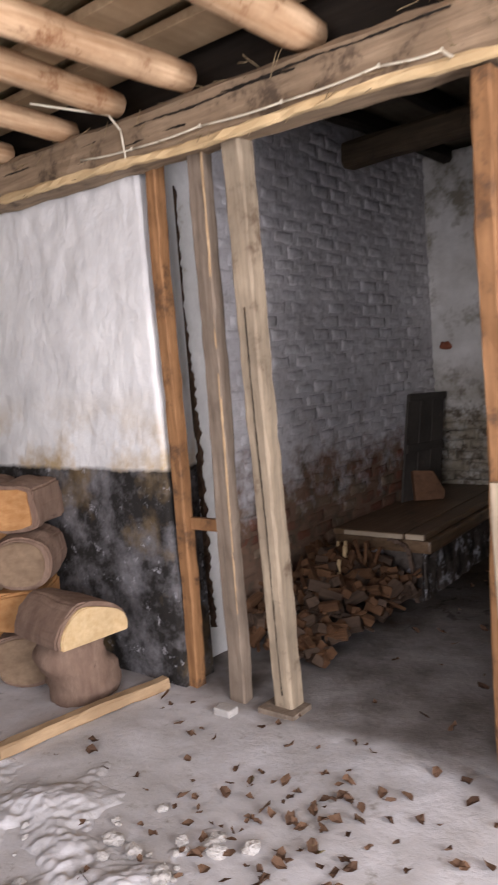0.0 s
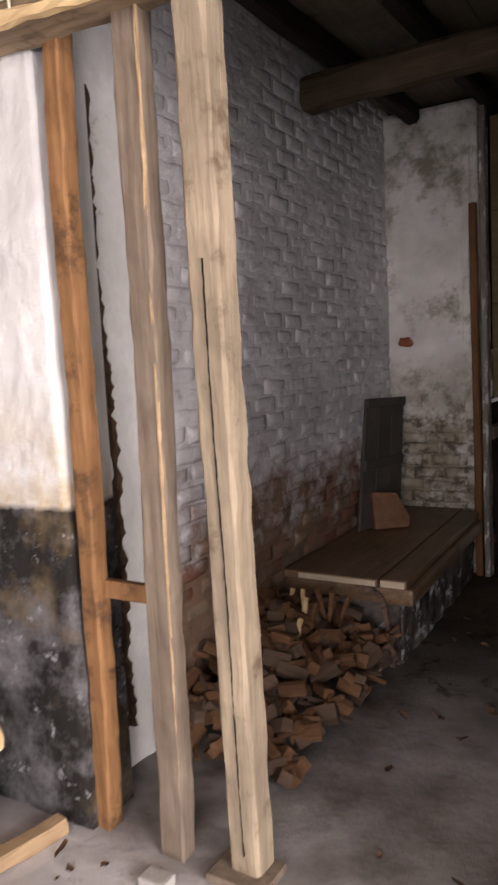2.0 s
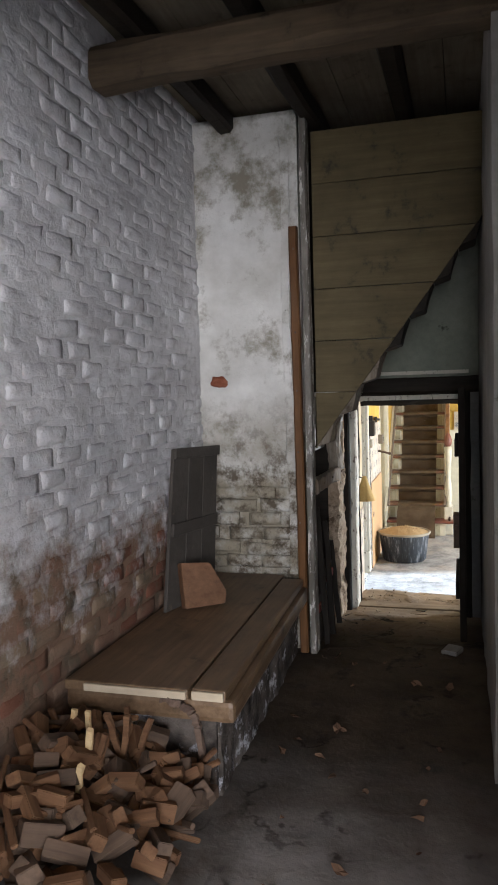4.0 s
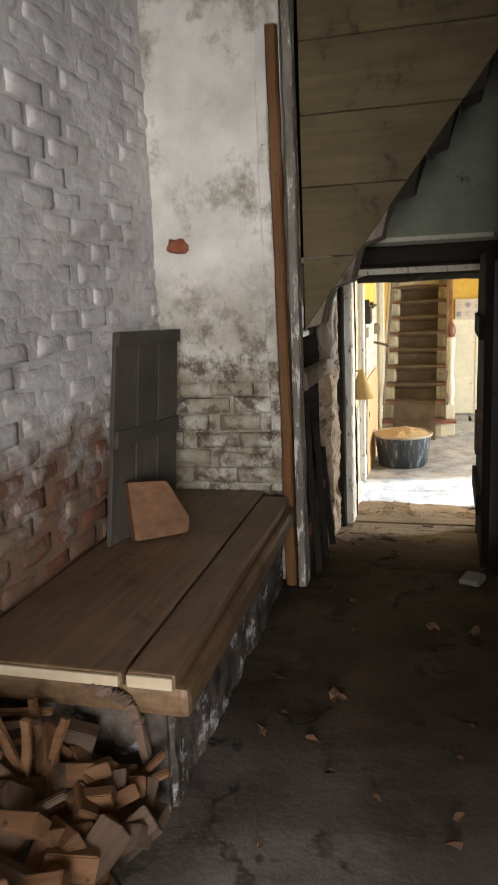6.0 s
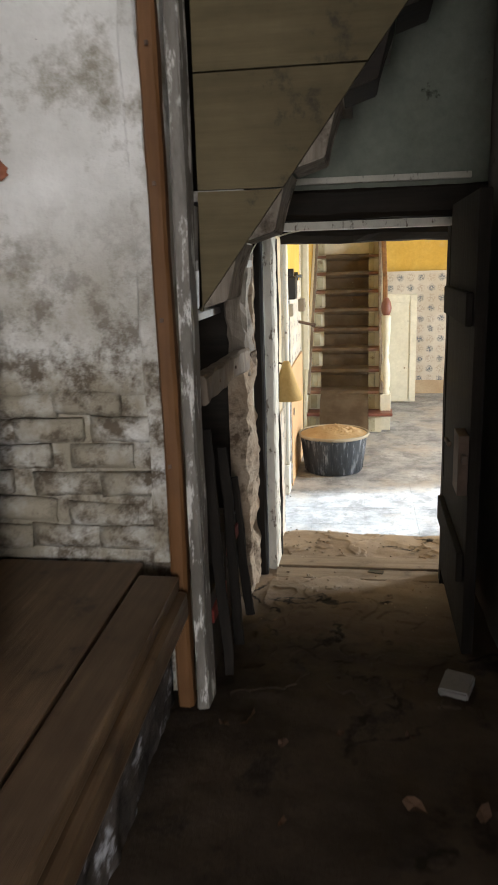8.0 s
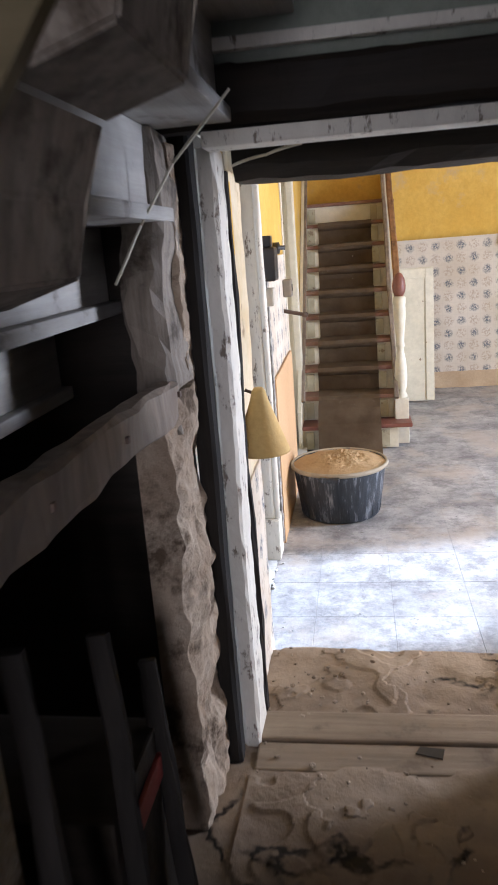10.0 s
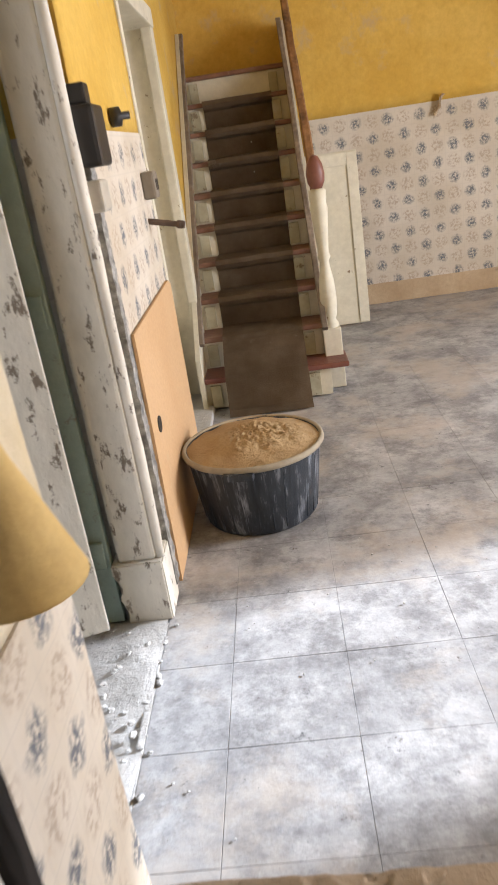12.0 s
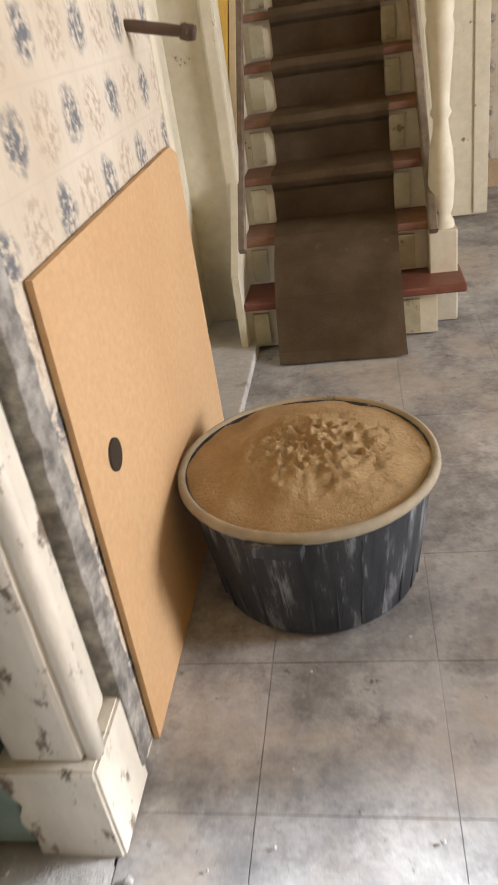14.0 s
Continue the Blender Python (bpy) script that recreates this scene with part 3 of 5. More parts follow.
beam = thing("tie_beam", (-2.0, 2.46, 2.68), "hewn weathered oak beam carrying the poles", "beam")
part("timber", rough_beam((-5.0, 2.46, 2.88), (2.5, 2.46, 2.74), 0.19, 0.21, 0.007, 60, 0.0, chamfer=0.14, seed=3), OLD_BEAM_X, beam)
bm = rough_beam((-3.4, 2.36, 2.755), (-0.75, 2.36, 2.69), 0.03, 0.035, 0.006, 40, 0.0, seed=9)
part("bark_strip", bm, SPLIT_PALE, beam, "pale strip of split bark along the lower edge")
for k, (x0, x1, up_) in enumerate([(-3.5, -2.5, 0.02), (-2.55, -1.55, 0.035), (-1.9, -0.95, 0.055), (-2.9, -2.1, -0.035)]):
    z_at = lambda x: 2.88 - 0.01867 * (x + 5) + up_
    part("drying_crack", rough_beam((x0, 2.366, z_at(x0)), (x1, 2.366, z_at(x1) + 0.012), 0.007, 0.004, 0.0035, 50, seed=110 + k), DARK_WOOD_X, beam, "dark drying crack along the grain")
cable = thing("cable", (-2.0, 2.35, 2.75), "thin white cable stapled along the beam", "cable")
pts_c = [(-2.75, 2.352, 2.81), (-2.4, 2.345, 2.775), (-2.0, 2.343, 2.77), (-1.6, 2.345, 2.752), (-1.2, 2.345, 2.758), (-0.98, 2.348, 2.74), (-0.92, 2.36, 2.70)]
for a, c in zip(pts_c, pts_c[1:]):
    part("cable_run", log_mesh(a, c, 0.0045, 0.0045, 6, 5, 0.0, 2, -0.006), CREAM, cable)
for p in pts_c[1:6]:
    part("staple", box(p[0] - 0.003, p[0] + 0.003, p[1] - 0.006, p[1] + 0.004, p[2] - 0.006, p[2] + 0.008, 0.001), CREAM, cable)
hang = [(-2.62, 2.0, 2.95), (-2.50, 2.32, 2.94), (-2.46, 2.345, 2.87), (-2.44, 2.345, 2.74)]
for a, c in zip(hang, hang[1:]):
    part("cable_end", log_mesh(a, c, 0.005, 0.005, 6, 4, 0.0, 3), CREAM, cable)
straws = bmesh.new()
for k in range(70):
    x = random.uniform(-3.2, -0.7)
    z = 2.93 if k % 2 else 2.76
    straw = rough_beam((x, 2.36 + random.uniform(-0.03, 0.1), z), (x + random.uniform(-0.05, 0.05), 2.33 + random.uniform(-0.03, 0.03), z + random.uniform(-0.09, 0.03)), 0.002, 0.002, 0.001, 3, seed=k)
    me = bpy.data.meshes.new("straw")
    straw.to_mesh(me)
    straw.free()
    straws.from_mesh(me)
tagged(part("loose_straw", straws, STRAW), "loose straws hanging from the beam", "straw", kind="stuff")

for k, (x, y_end, r, dx) in enumerate([(-4.4, 2.40, 0.055, 0.02), (-3.85, 2.46, 0.05, -0.03), (-3.35, 2.40, 0.055, 0.02), (-2.9, 2.44, 0.05, 0.06), (-2.50, 2.38, 0.058, -0.02), (-2.10, 2.40, 0.062, 0.14), (-1.52, 2.50, 0.075, 0.20), (-1.0, 2.48, 0.055, 0.05), (-0.45, 2.45, 0.06, -0.05), (0.1, 2.47, 0.055, 0.02), (0.7, 2.45, 0.06, 0.05), (1.4, 2.47, 0.055, 0.0), (2.0, 2.45, 0.055, 0.0)]):
    pole = thing("ceiling_pole", (x, y_end, 2.93), "peeled round pole with a sawn end lying on the beam", "pole", "ceiling poles of the barn")
    part("pole", log_mesh((x - dx * 0.7, -1.08, 3.02), (x, y_end, 2.985 + (r - 0.055)), r * 0.9, r * 1.05, 16, 26, 0.006, k, 0.02 + 0.03 * math.sin(k * 2.1)), PEELED, pole)

# inner store room
structure("wall_store_plaster", lumpy_wall("x", -2.70, 2.72, 3.2, 0.1, 3.5, -0.25, 24, 90, 0.025, 4.0, 2), LIME_WHITE, "cracked whitewashed end of the brick wall")
structure("wall_store_bed", lumpy_wall("x", -2.7225, 3.2, 6.3, 0.1, 3.5, -0.22, 110, 120, 0.012, 3.0, 8), BRICK_WHITE, "mortar bed of the whitewashed brick wall")
structure("wall_end", lumpy_wall("y", 6.0, -2.95, -2.08, 1.20, 3.42, 0.22, 26, 60, 0.012, 4.0, 7), END_WASH, "mould-stained whitewashed wall")
structure("wall_end_bed", box(-2.95, -2.08, 6.022, 6.2, 0.1, 1.20), END_WASH, "mortar bed under the whitewash")
structure("wall_passage_right", lumpy_wall("x", -1.05, 4.62, 7.15, 0.05, 3.5, 0.2, 24, 30, 0.012, 3.0, 9), GREY_WALL, "grey plastered wall of the passage")
structure("wall_store_back", box(-0.85, 2.5, 4.62, 4.8, 0.05, 3.6), GREY_WALL, "grey plaster wall closing the store room")
structure("wall_niche_back", box(-3.1, -2.95, 6.2, 7.3, 0.0, 3.5), GREY_WALL, "dark back of the niche under the stair")
structure("wall_niche_far", box(-2.95, -2.06, 7.15, 7.3, 0.0, 3.5), DARK_WOOD_X, "boards behind the niche, near-black for its shade")
bm = bmesh.new()
for k in range(20):
    x0 = -2.95 + 0.285 * k
    box(x0, x0 + 0.28, 2.72, 7.3, 3.46 + 0.004 * (k % 2), 3.50, 0.003, bm)
# added sheet, out of view: stops sky light leaking between the ceiling boards
structure("ceiling_store_cover", box(-2.95, 2.75, 2.72, 7.34, 3.51, 3.55), DARK_WOOD_X, "unseen cover added over the boards to keep sky light out")
structure("ceiling_store", bm, CEIL_BOARD, "bare boards over the store room")
for x in (-2.55, -2.05, -1.52, -1.0, -0.4, 0.3, 1.0):
    j = thing("joist", (x, 4.4, 3.33), "dark hewn joist under the ceiling boards", "joist", "joists of the store room")
    part("timber", rough_beam((x, 2.72, 3.40), (x + 0.05, 7.15, 3.40), 0.10, 0.12, 0.006, 16, seed=int(x * 10)), DARK_WOOD_X, j)
cross = thing("cross_beam", (-1.5, 4.72, 3.1), "hewn beam crossing under the joists", "beam")
part("timber", rough_beam((-2.70, 4.72, 3.21), (2.5, 4.60, 3.26), 0.17, 0.17, 0.007, 30, seed=21), CROSS_WOOD, cross)

# passage doorway and hall
structure("wall_door_head", lumpy_wall("y", 7.15, -2.06, -0.85, 1.86, 3.5, 0.2, 20, 26, 0.006, 3.0, 3), TEAL_WALL, "grey-green distempered wall over the doorway")
structure("wall_door_right", box(-1.14, -0.85, 7.17, 7.32, 0.0, 1.93), GREY_WALL, "plastered wall right of the doorway")
structure("wall_door_head_hall", box(-2.25, 2.6, 7.36, 7.5, 1.93, 3.5), OCHRE, "ochre wall over the doorway")
structure("wall_door_right_hall", box(-0.85, 2.6, 7.17, 7.32, -0.1, 3.5), OCHRE, "ochre wall beside the doorway")
structure("ceiling_door_soffit", box(-2.25, -0.85, 7.5, 7.64, 1.93, 2.05), DARK_WOOD_X, "dark soffit of the doorway")

structure("wall_hall_end_paper", box(-1.28, 2.4, 12.87, 12.95, 0.16, 1.43), PAPER_X, "tile-patterned wallpaper with blue posies")
structure("wall_hall_end_bare", box(-2.4, 2.4, 12.876, 13.05, -0.1, 0.17), BARE_PLASTER, "bare tan plaster where the paper is torn off")
structure("wall_hall_end_ochre", lumpy_wall("y", 12.875, -2.4, 2.4, 1.43, 3.4, 0.18, 40, 20, 0.008, 3, 5), OCHRE, "ochre distempered wall above the paper")
structure("wall_hall_end_core", box(-2.4, -1.28, 12.9, 13.05, 0.17, 1.43), OCHRE, "ochre wall behind the stair")
structure("wall_hall_left_paper", box(-2.25, -2.05, 8.98, 9.98, -0.05, 1.43), PAPER_Y, "yellowed tile-patterned wallpaper, torn at its edge")
structure("wall_hall_left_ochre", lumpy_wall("x", -2.055, 8.98, 9.98, 1.43, 3.4, -0.19, 16, 24, 0.006, 3, 6), OCHRE, "ochre distemper above the paper")
structure("wall_hall_left_head", box(-2.25, -2.055, 9.98, 11.02, 1.95, 3.4), OCHRE, "ochre wall over the second doorway")
structure("wall_hall_left_end", box(-2.4, -2.09, 11.10, 12.95, -0.05, 3.4), OCHRE, "ochre wall beside the stair")
structure("wall_hall_left_head_near", box(-2.25, -2.055, 7.88, 8.98, 1.95, 3.4), OCHRE, "ochre wall over the side doorway")
for n, (y0, y1, z0, z1) in enumerate([(7.3, 7.5, -0.1, 3.0), (8.3, 9.35, -0.1, 3.0), (7.5, 8.3, -0.1, 0.9), (7.5, 8.3, 2.0, 3.0)]):
    structure("wall_side_room_" + "abcd"[n], box(-3.6, -3.45, y0, y1, z0, z1), GREY_WALL, "dim wall of the side room round its window")
structure("wall_side_room_far", box(-3.45, -2.25, 9.2, 9.35, -0.1, 3.0), GREY_WALL, "dim wall of the side room")
structure("ceiling_side_room", box(-3.6, -2.25, 7.3, 9.35, 2.6, 2.7), GREY_WALL, "ceiling of the side room")
structure("floor_side_room", sheet(-3.5, -2.058, 7.6, 9.25, 60, 66, lambda x, y: -0.004 + 0.03 * noise.noise(Vector((x * 5, y * 5, 1))) + 0.012 * noise.noise(Vector((x * 17, y * 17, 4)))), STONE, "broken pale floor with loose lime")
structure("wall_hall_right_a", box(2.4, 2.6, 7.3, 9.05, -0.1, 3.4), OCHRE, "ochre wall by the yard door")
structure("wall_hall_right_b", box(2.4, 2.6, 10.05, 13.05, -0.1, 3.4), OCHRE, "ochre wall beyond the yard door")
structure("wall_hall_right_c", box(2.4, 2.6, 9.05, 10.05, 2.3, 3.4), OCHRE, "ochre wall over the yard door")
structure("ceiling_hall", box(-2.4, 2.6, 7.32, 13.05, 3.4, 3.5), CREAM, "cream ceiling of the hall")
structure("wall_stairwell_upper", box(-2.4, -1.2, 12.45, 12.5, 3.39, 3.4), OCHRE, "ochre edge of the stairwell")

# ---- posts of the wide opening ----
for name, a, b, w, h, mat, lab in (
        ("door_post", (-2.55, 2.62, FLOOR - 0.01), (-2.47, 2.55, 2.80), 0.066, 0.07, ORANGE_Z, "orange pine post against the plaster edge"),
        ("prop_post", (-2.255, 2.605, FLOOR - 0.01), (-2.17, 2.52, 2.78), 0.092, 0.07, OLD_POST, "grey weathered post under the beam"),
        ("prop_post", (-1.990, 2.63, FLOOR + 0.01), (-1.958, 2.51, 2.75), 0.102, 0.10, PALE_POST, "pale split softwood prop with a long drying crack"),
        ("door_post", (-0.90, 2.45, FLOOR - 0.01), (-0.885, 2.45, 2.68), 0.068, 0.08, ORANGE_Z, "orange-brown pine post under the beam")):
    post = thing(name, a, lab, "post")
    part("timber", rough_beam(a, b, w, h, 0.004, 30, up=(0, 1, 0), chamfer=0.1, seed=int(abs(a[0]) * 100)), mat, post)
    if mat is PALE_POST:
        part("crack", rough_beam((-1.985, 2.574, 0.30), (-1.965, 2.492, 2.05), 0.0016, 0.006, 0.0014, 90, up=(0, 1, 0), seed=4), DARK_WOOD_Z, post, "dark drying crack")
        part("shoe", box(-2.10, -1.90, 2.53, 2.68, FLOOR - 0.015, FLOOR + 0.018, 0.004), OLD_POST, post, "flat wooden shoe")
    if mat is OLD_POST:
        part("bright_arris", rough_beam((-2.210, 2.572, 0.5), (-2.127, 2.486, 2.76), 0.008, 0.008, 0.002, 40, up=(0, 1, 0), seed=5), PLANK_Y, post, "orange freshly split edge")
cleat = thing("cleat", (-2.42, 2.55, 1.05), "short orange cross piece between two posts", "cleat")
part("cleat", box(-2.49, -2.27, 2.60, 2.63, 1.03, 1.09, 0.004), ORANGE_Z, cleat)
rpanel = thing("door_panel", (-0.83, 2.38, FLOOR), "narrow pale board standing against the post", "board")
part("board", rough_beam((-0.83, 2.36, FLOOR), (-0.845, 2.37, 1.36), 0.10, 0.03, 0.003, 10, up=(0, 1, 0), seed=77), PALE_POST, rpanel)

# crack down the plaster end
crack = rough_beam((-2.692, 2.93, 0.4), (-2.692, 2.86, 2.75), 0.05, 0.014, 0.011, 90, up=(0, 1, 0), seed=6)
structure("trim_wall_crack", crack, BARK_DARK, "jagged open crack in the plaster")

# bench along the brick wall
def skewed(bm):
    """The bench narrows a little towards its far end."""
    for v in bm.verts:
        v.co.x -= 0.055 * (v.co.y - 4.2) / 1.7 * (v.co.x + 2.70) / 0.65
    return bm


bench = thing("bench", (-2.35, 5.0, FLOOR), "old plank bench on a sooty masonry base", "bench")
part("masonry_base", skewed(lumpy_wall("x", -2.075, 4.30, 5.95, 0.15, 0.55, -0.57, 60, 18, 0.03, 9, 3)), RUBBLE_BASE, bench, "soot-blackened flaking masonry")
part("masonry_end", lumpy_wall("y", 4.28, -2.70, -2.09, 0.15, 0.55, 0.2, 40, 26, 0.03, 8, 5), RUBBLE_BASE, bench, "flaking sooty masonry end")
part("apron", skewed(box(-2.70, -1.995, 4.225, 5.90, 0.540, 0.628, 0.022)), BENCH_WOOD, bench)
part("seat_board", skewed(box(-2.69, -2.170, 4.20, 5.99, 0.632, 0.672, 0.008)), BENCH_WOOD, bench)
part("seat_board", skewed(box(-2.158, -2.022, 4.205, 5.89, 0.632, 0.676, 0.009)), BENCH_WOOD, bench)
part("end_lath", box(-2.60, -2.175, 4.186, 4.199, 0.638, 0.668, 0.004), BENCH_EDGE, bench, "bare worn end of the board")
part("end_lath", box(-2.153, -2.027, 4.190, 4.204, 0.638, 0.672, 0.004), BENCH_EDGE, bench, "bare worn end of the board")
for k, (p, q) in enumerate([((-2.12, 4.245, 0.20), (-2.14, 4.22, 0.52)), ((-2.14, 4.22, 0.52), (-2.16, 4.215, 0.58)), ((-2.16, 4.215, 0.58), (-2.20, 4.205, 0.615)), ((-2.20, 4.205, 0.615), (-2.28, 4.195, 0.635))]):
    part("strap", rough_beam(p, q, 0.028, 0.02, 0.003, 8, up=(0, 1, 0), seed=12 + k), METAL, bench, "rusty bent iron strap")

lean = thing("leaning_board", (-2.58, 5.35, 0.67), "dark grey boarded panel leaning in the corner on the bench", "board")
lo_a, lo_b, hi_a, hi_b = Vector((-2.625, 5.10, 0.675)), Vector((-2.52, 5.56, 0.675)), Vector((-2.675, 5.41, 1.49)), Vector((-2.60, 5.93, 1.47))
PANEL_DARK = surface("dull dark paint", (0.050, 0.044, 0.038), (0.085, 0.075, 0.065), (0.13, 0.105, 0.08), 3, 30, 0.6, 0.2)


def slanted(u0, u1, v0, v1, thick):
    """A slab on the leaning plane, between shares u of its width and v of its height."""
    bm = bmesh.new()
    n = (lo_b - lo_a).cross(hi_a - lo_a).normalized() * thick
    at = lambda u, v: lo_a.lerp(lo_b, u).lerp(hi_a.lerp(hi_b, u), v)
    q = [at(u0, v0), at(u1, v0), at(u1, v1), at(u0, v1)]
    a = [bm.verts.new(p) for p in q]
    c = [bm.verts.new(p + n) for p in q]
    bm.faces.new(a), bm.faces.new(c)
    for k in range(4):
        bm.faces.new((a[k], a[(k + 1) % 4], c[(k + 1) % 4], c[k]))
    bmesh.ops.bevel(bm, geom=bm.edges[:], offset=0.003, segments=1, affect="EDGES")
    return bm


for u in (0.0, 0.34, 0.67):
    part("plank", slanted(u + 0.004, u + 0.33, 0.0, 1.0, -0.022), PANEL_DARK, lean)
part("batten", slanted(0.02, 0.98, 0.44, 0.52, 0.018), PANEL_DARK, lean)
part("batten", slanted(0.0, 1.0, 0.93, 1.0, 0.018), PANEL_DARK, lean)

wedge = thing("wood_block", (-2.48, 5.26, 0.67), "chamfered offcut of reddish timber standing on the bench", "wood block")
bm = prism([(-0.11, 0.0), (0.11, 0.0), (0.125, 0.06), (0.05, 0.22), (-0.11, 0.235)], "y", -0.035, 0.035, 0.005)
bmesh.ops.transform(bm, matrix=Matrix.Translation((-2.475, 5.25, 0.676)) @ Matrix.Rotation(radians(40), 4, "Z") @ Matrix.Rotation(radians(-14), 4, "X"), verts=bm.verts)
part("block", bm, wood("reddish offcut", (0.12, 0.06, 0.032), (0.22, 0.12, 0.066), "x", grime=(0.09, 0.05, 0.03)), wedge)

# posts at the end of the white wall
jamb = thing("wall_post", (-2.07, 5.9, FLOOR), "brown batten nailed to a grey old post", "post")
part("batten", rough_beam((-2.085, 5.94, FLOOR), (-2.105, 5.96, 2.74), 0.05, 0.05, 0.002, 20, up=(0, 1, 0), seed=31), BROWN_Z, jamb)
part("post", rough_beam((-2.03, 5.96, FLOOR), (-2.038, 5.98, 3.42), 0.038, 0.10, 0.003, 20, up=(0, 1, 0), seed=32), LIMED_POST, jamb, "grey old post with limewash on it")
part("lime_strip", rough_beam((-2.15, 5.985, 0.68), (-2.165, 5.985, 3.3), 0.05, 0.02, 0.005, 30, up=(0, 1, 0), seed=33), END_WASH, jamb, "crumbling lime along the batten")
for z in (1.0, 1.42, 1.78, 2.12, 2.6):
    part("nail", box(-2.10, -2.09, 5.908, 5.914, z, z + 0.012, 0.002), METAL, jamb)

# ---- enclosed back stair over the passage ----
GO, UP_, X0, Z0 = 0.142, 0.19, -2.02, 1.44


def diag_x(z):
    return X0 + (z - Z0) * GO / UP_


stair = thing("back_stair", (-2.0, 6.6, 1.0), "steep wooden back stair seen from beneath, boarded at its side", "stair")
for k in range(6):
    z0 = Z0 + 0.03 + 0.305 * k
    z1 = min(z0 + 0.30, 3.44)
    if k == 0:
        z0 = Z0
    part("side_board", prism([(-2.005, z0), (diag_x(z0) + 0.005, z0), (diag_x(z1) + 0.005, z1), (-2.005, z1)], "y", 6.04, 6.062), BOARDING, stair)
for k in range(0, 8):
    z0 = Z0 + UP_ * k
    # upper step ends are near-black as shaded, the lower three paler as lit
    part("notch", prism([(diag_x(z0) - 0.01, z0), (diag_x(z0) + 0.085, z0 + 0.03), (diag_x(z0) + 0.10, z0 + 0.11), (diag_x(z0 + UP_) - 0.01, z0 + UP_)], "y", 6.064, 6.30, 0.004), DARK_WOOD_X if k > 2 else STUD_WOOD, stair, "worn end of a step, light and shade put into its wood")
for k in range(-1, 11):
    x, z = X0 - 0.33 + GO * k, Z0 + UP_ * k
    if z < 3.3:
        part("tread", box(x - 0.02, x + GO + 0.05, 6.05, 7.13, z - 0.075, z - 0.045, 0.005), GREY_STEP, stair)
        part("riser", box(x + GO + 0.0, x + GO + 0.022, 6.07, 7.13, z - 0.045, z + UP_ - 0.076, 0.003), GREY_STEP, stair)

# ---- doorway to the hall ----
door_frame = thing("passage_door_frame", (-1.6, 7.2, 0.1), "dark stained door frame with flaking white inner edge", "door frame", kind="structure")
part("lintel", rough_beam((-2.06, 7.20, 1.805), (-1.05, 7.20, 1.81), 0.12, 0.13, 0.004, 14, seed=41), DARK_WOOD_X, door_frame)
part("lintel_strip", box(-2.0, -1.12, 7.118, 7.145, 1.88, 1.905, 0.003), CREAM_WORN, door_frame, "pale strip over the lintel")
part("lintel_bead", box(-1.945, -1.18, 7.135, 7.22, 1.70, 1.733, 0.004), CREAM_WORN, door_frame, "pale bead under the lintel")
part("inner_lintel", rough_beam((-1.93, 7.56, 1.745), (-1.0, 7.56, 1.745), 0.20, 0.18, 0.005, 14, seed=42), DARK_WOOD_X, door_frame)
part("jamb", rough_beam((-2.015, 7.245, 0.10), (-2.015, 7.245, 1.80), 0.05, 0.07, 0.002, 14, up=(0, 1, 0), seed=43), DARK_WOOD_Z, door_frame)
part("jamb", rough_beam((-1.15, 7.20, 0.10), (-1.15, 7.20, 1.80), 0.08, 0.10, 0.003, 14, up=(0, 1, 0), seed=44), DARK_WOOD_Z, door_frame)
part("white_jamb", rough_beam((-1.972, 7.355, 0.09), (-1.970, 7.355, 1.72), 0.05, 0.135, 0.0022, 40, up=(0, 1, 0), seed=45), CREAM_WORN, door_frame, "flaking white inner jamb")
part("rebate", rough_beam((-1.968, 7.452, 0.09), (-1.968, 7.452, 1.68), 0.05, 0.045, 0.003, 20, up=(0, 1, 0), seed=46), DARK_WOOD_Z, door_frame)

sill = thing("door_sill", (-1.55, 7.3, 0.1), "worn dusty wooden sill with a hole in it", "door sill", kind="structure")
part("board", box(-1.965, -1.14, 7.30, 7.43, 0.085, 0.122, 0.008), SILL_WOOD, sill)
part("board", box(-1.955, -1.14, 7.175, 7.293, 0.08, 0.114, 0.007), SILL_WOOD, sill)
# no opening is cut: a black plug gives the hole's inner shade
part("hole", prism([(-1.515, 7.255), (-1.445, 7.235), (-1.435, 7.275), (-1.50, 7.285)], "z", 0.10, 0.1175), BAKELITE, sill, "broken hole, its shade drawn as a black patch")
cord = thing("cord", (-2.0, 6.9, 1.6), "thin pale cord strung under the stair", "cord")
cord_run = [(-1.84, 6.90, 1.765), (-1.967, 6.95, 1.655), (-2.029, 6.90, 1.545), (-2.076, 6.85, 1.44)]
for a, c in zip(cord_run, cord_run[1:]):
    part("cord_run", log_mesh(a, c, 0.0028, 0.0028, 6, 4, 0.0, 2), CREAM, cord)
wire = thing("wire", (-1.85, 7.45, 1.7), "thin white wire across the dark lintel", "wire")
for a, c in (((-1.93, 7.445, 1.69), (-1.84, 7.448, 1.71)), ((-1.84, 7.448, 1.71), (-1.75, 7.448, 1.728))):
    part("wire_run", log_mesh(a, c, 0.004, 0.004, 6, 4, 0.0, 2, 0.003), CREAM, wire)

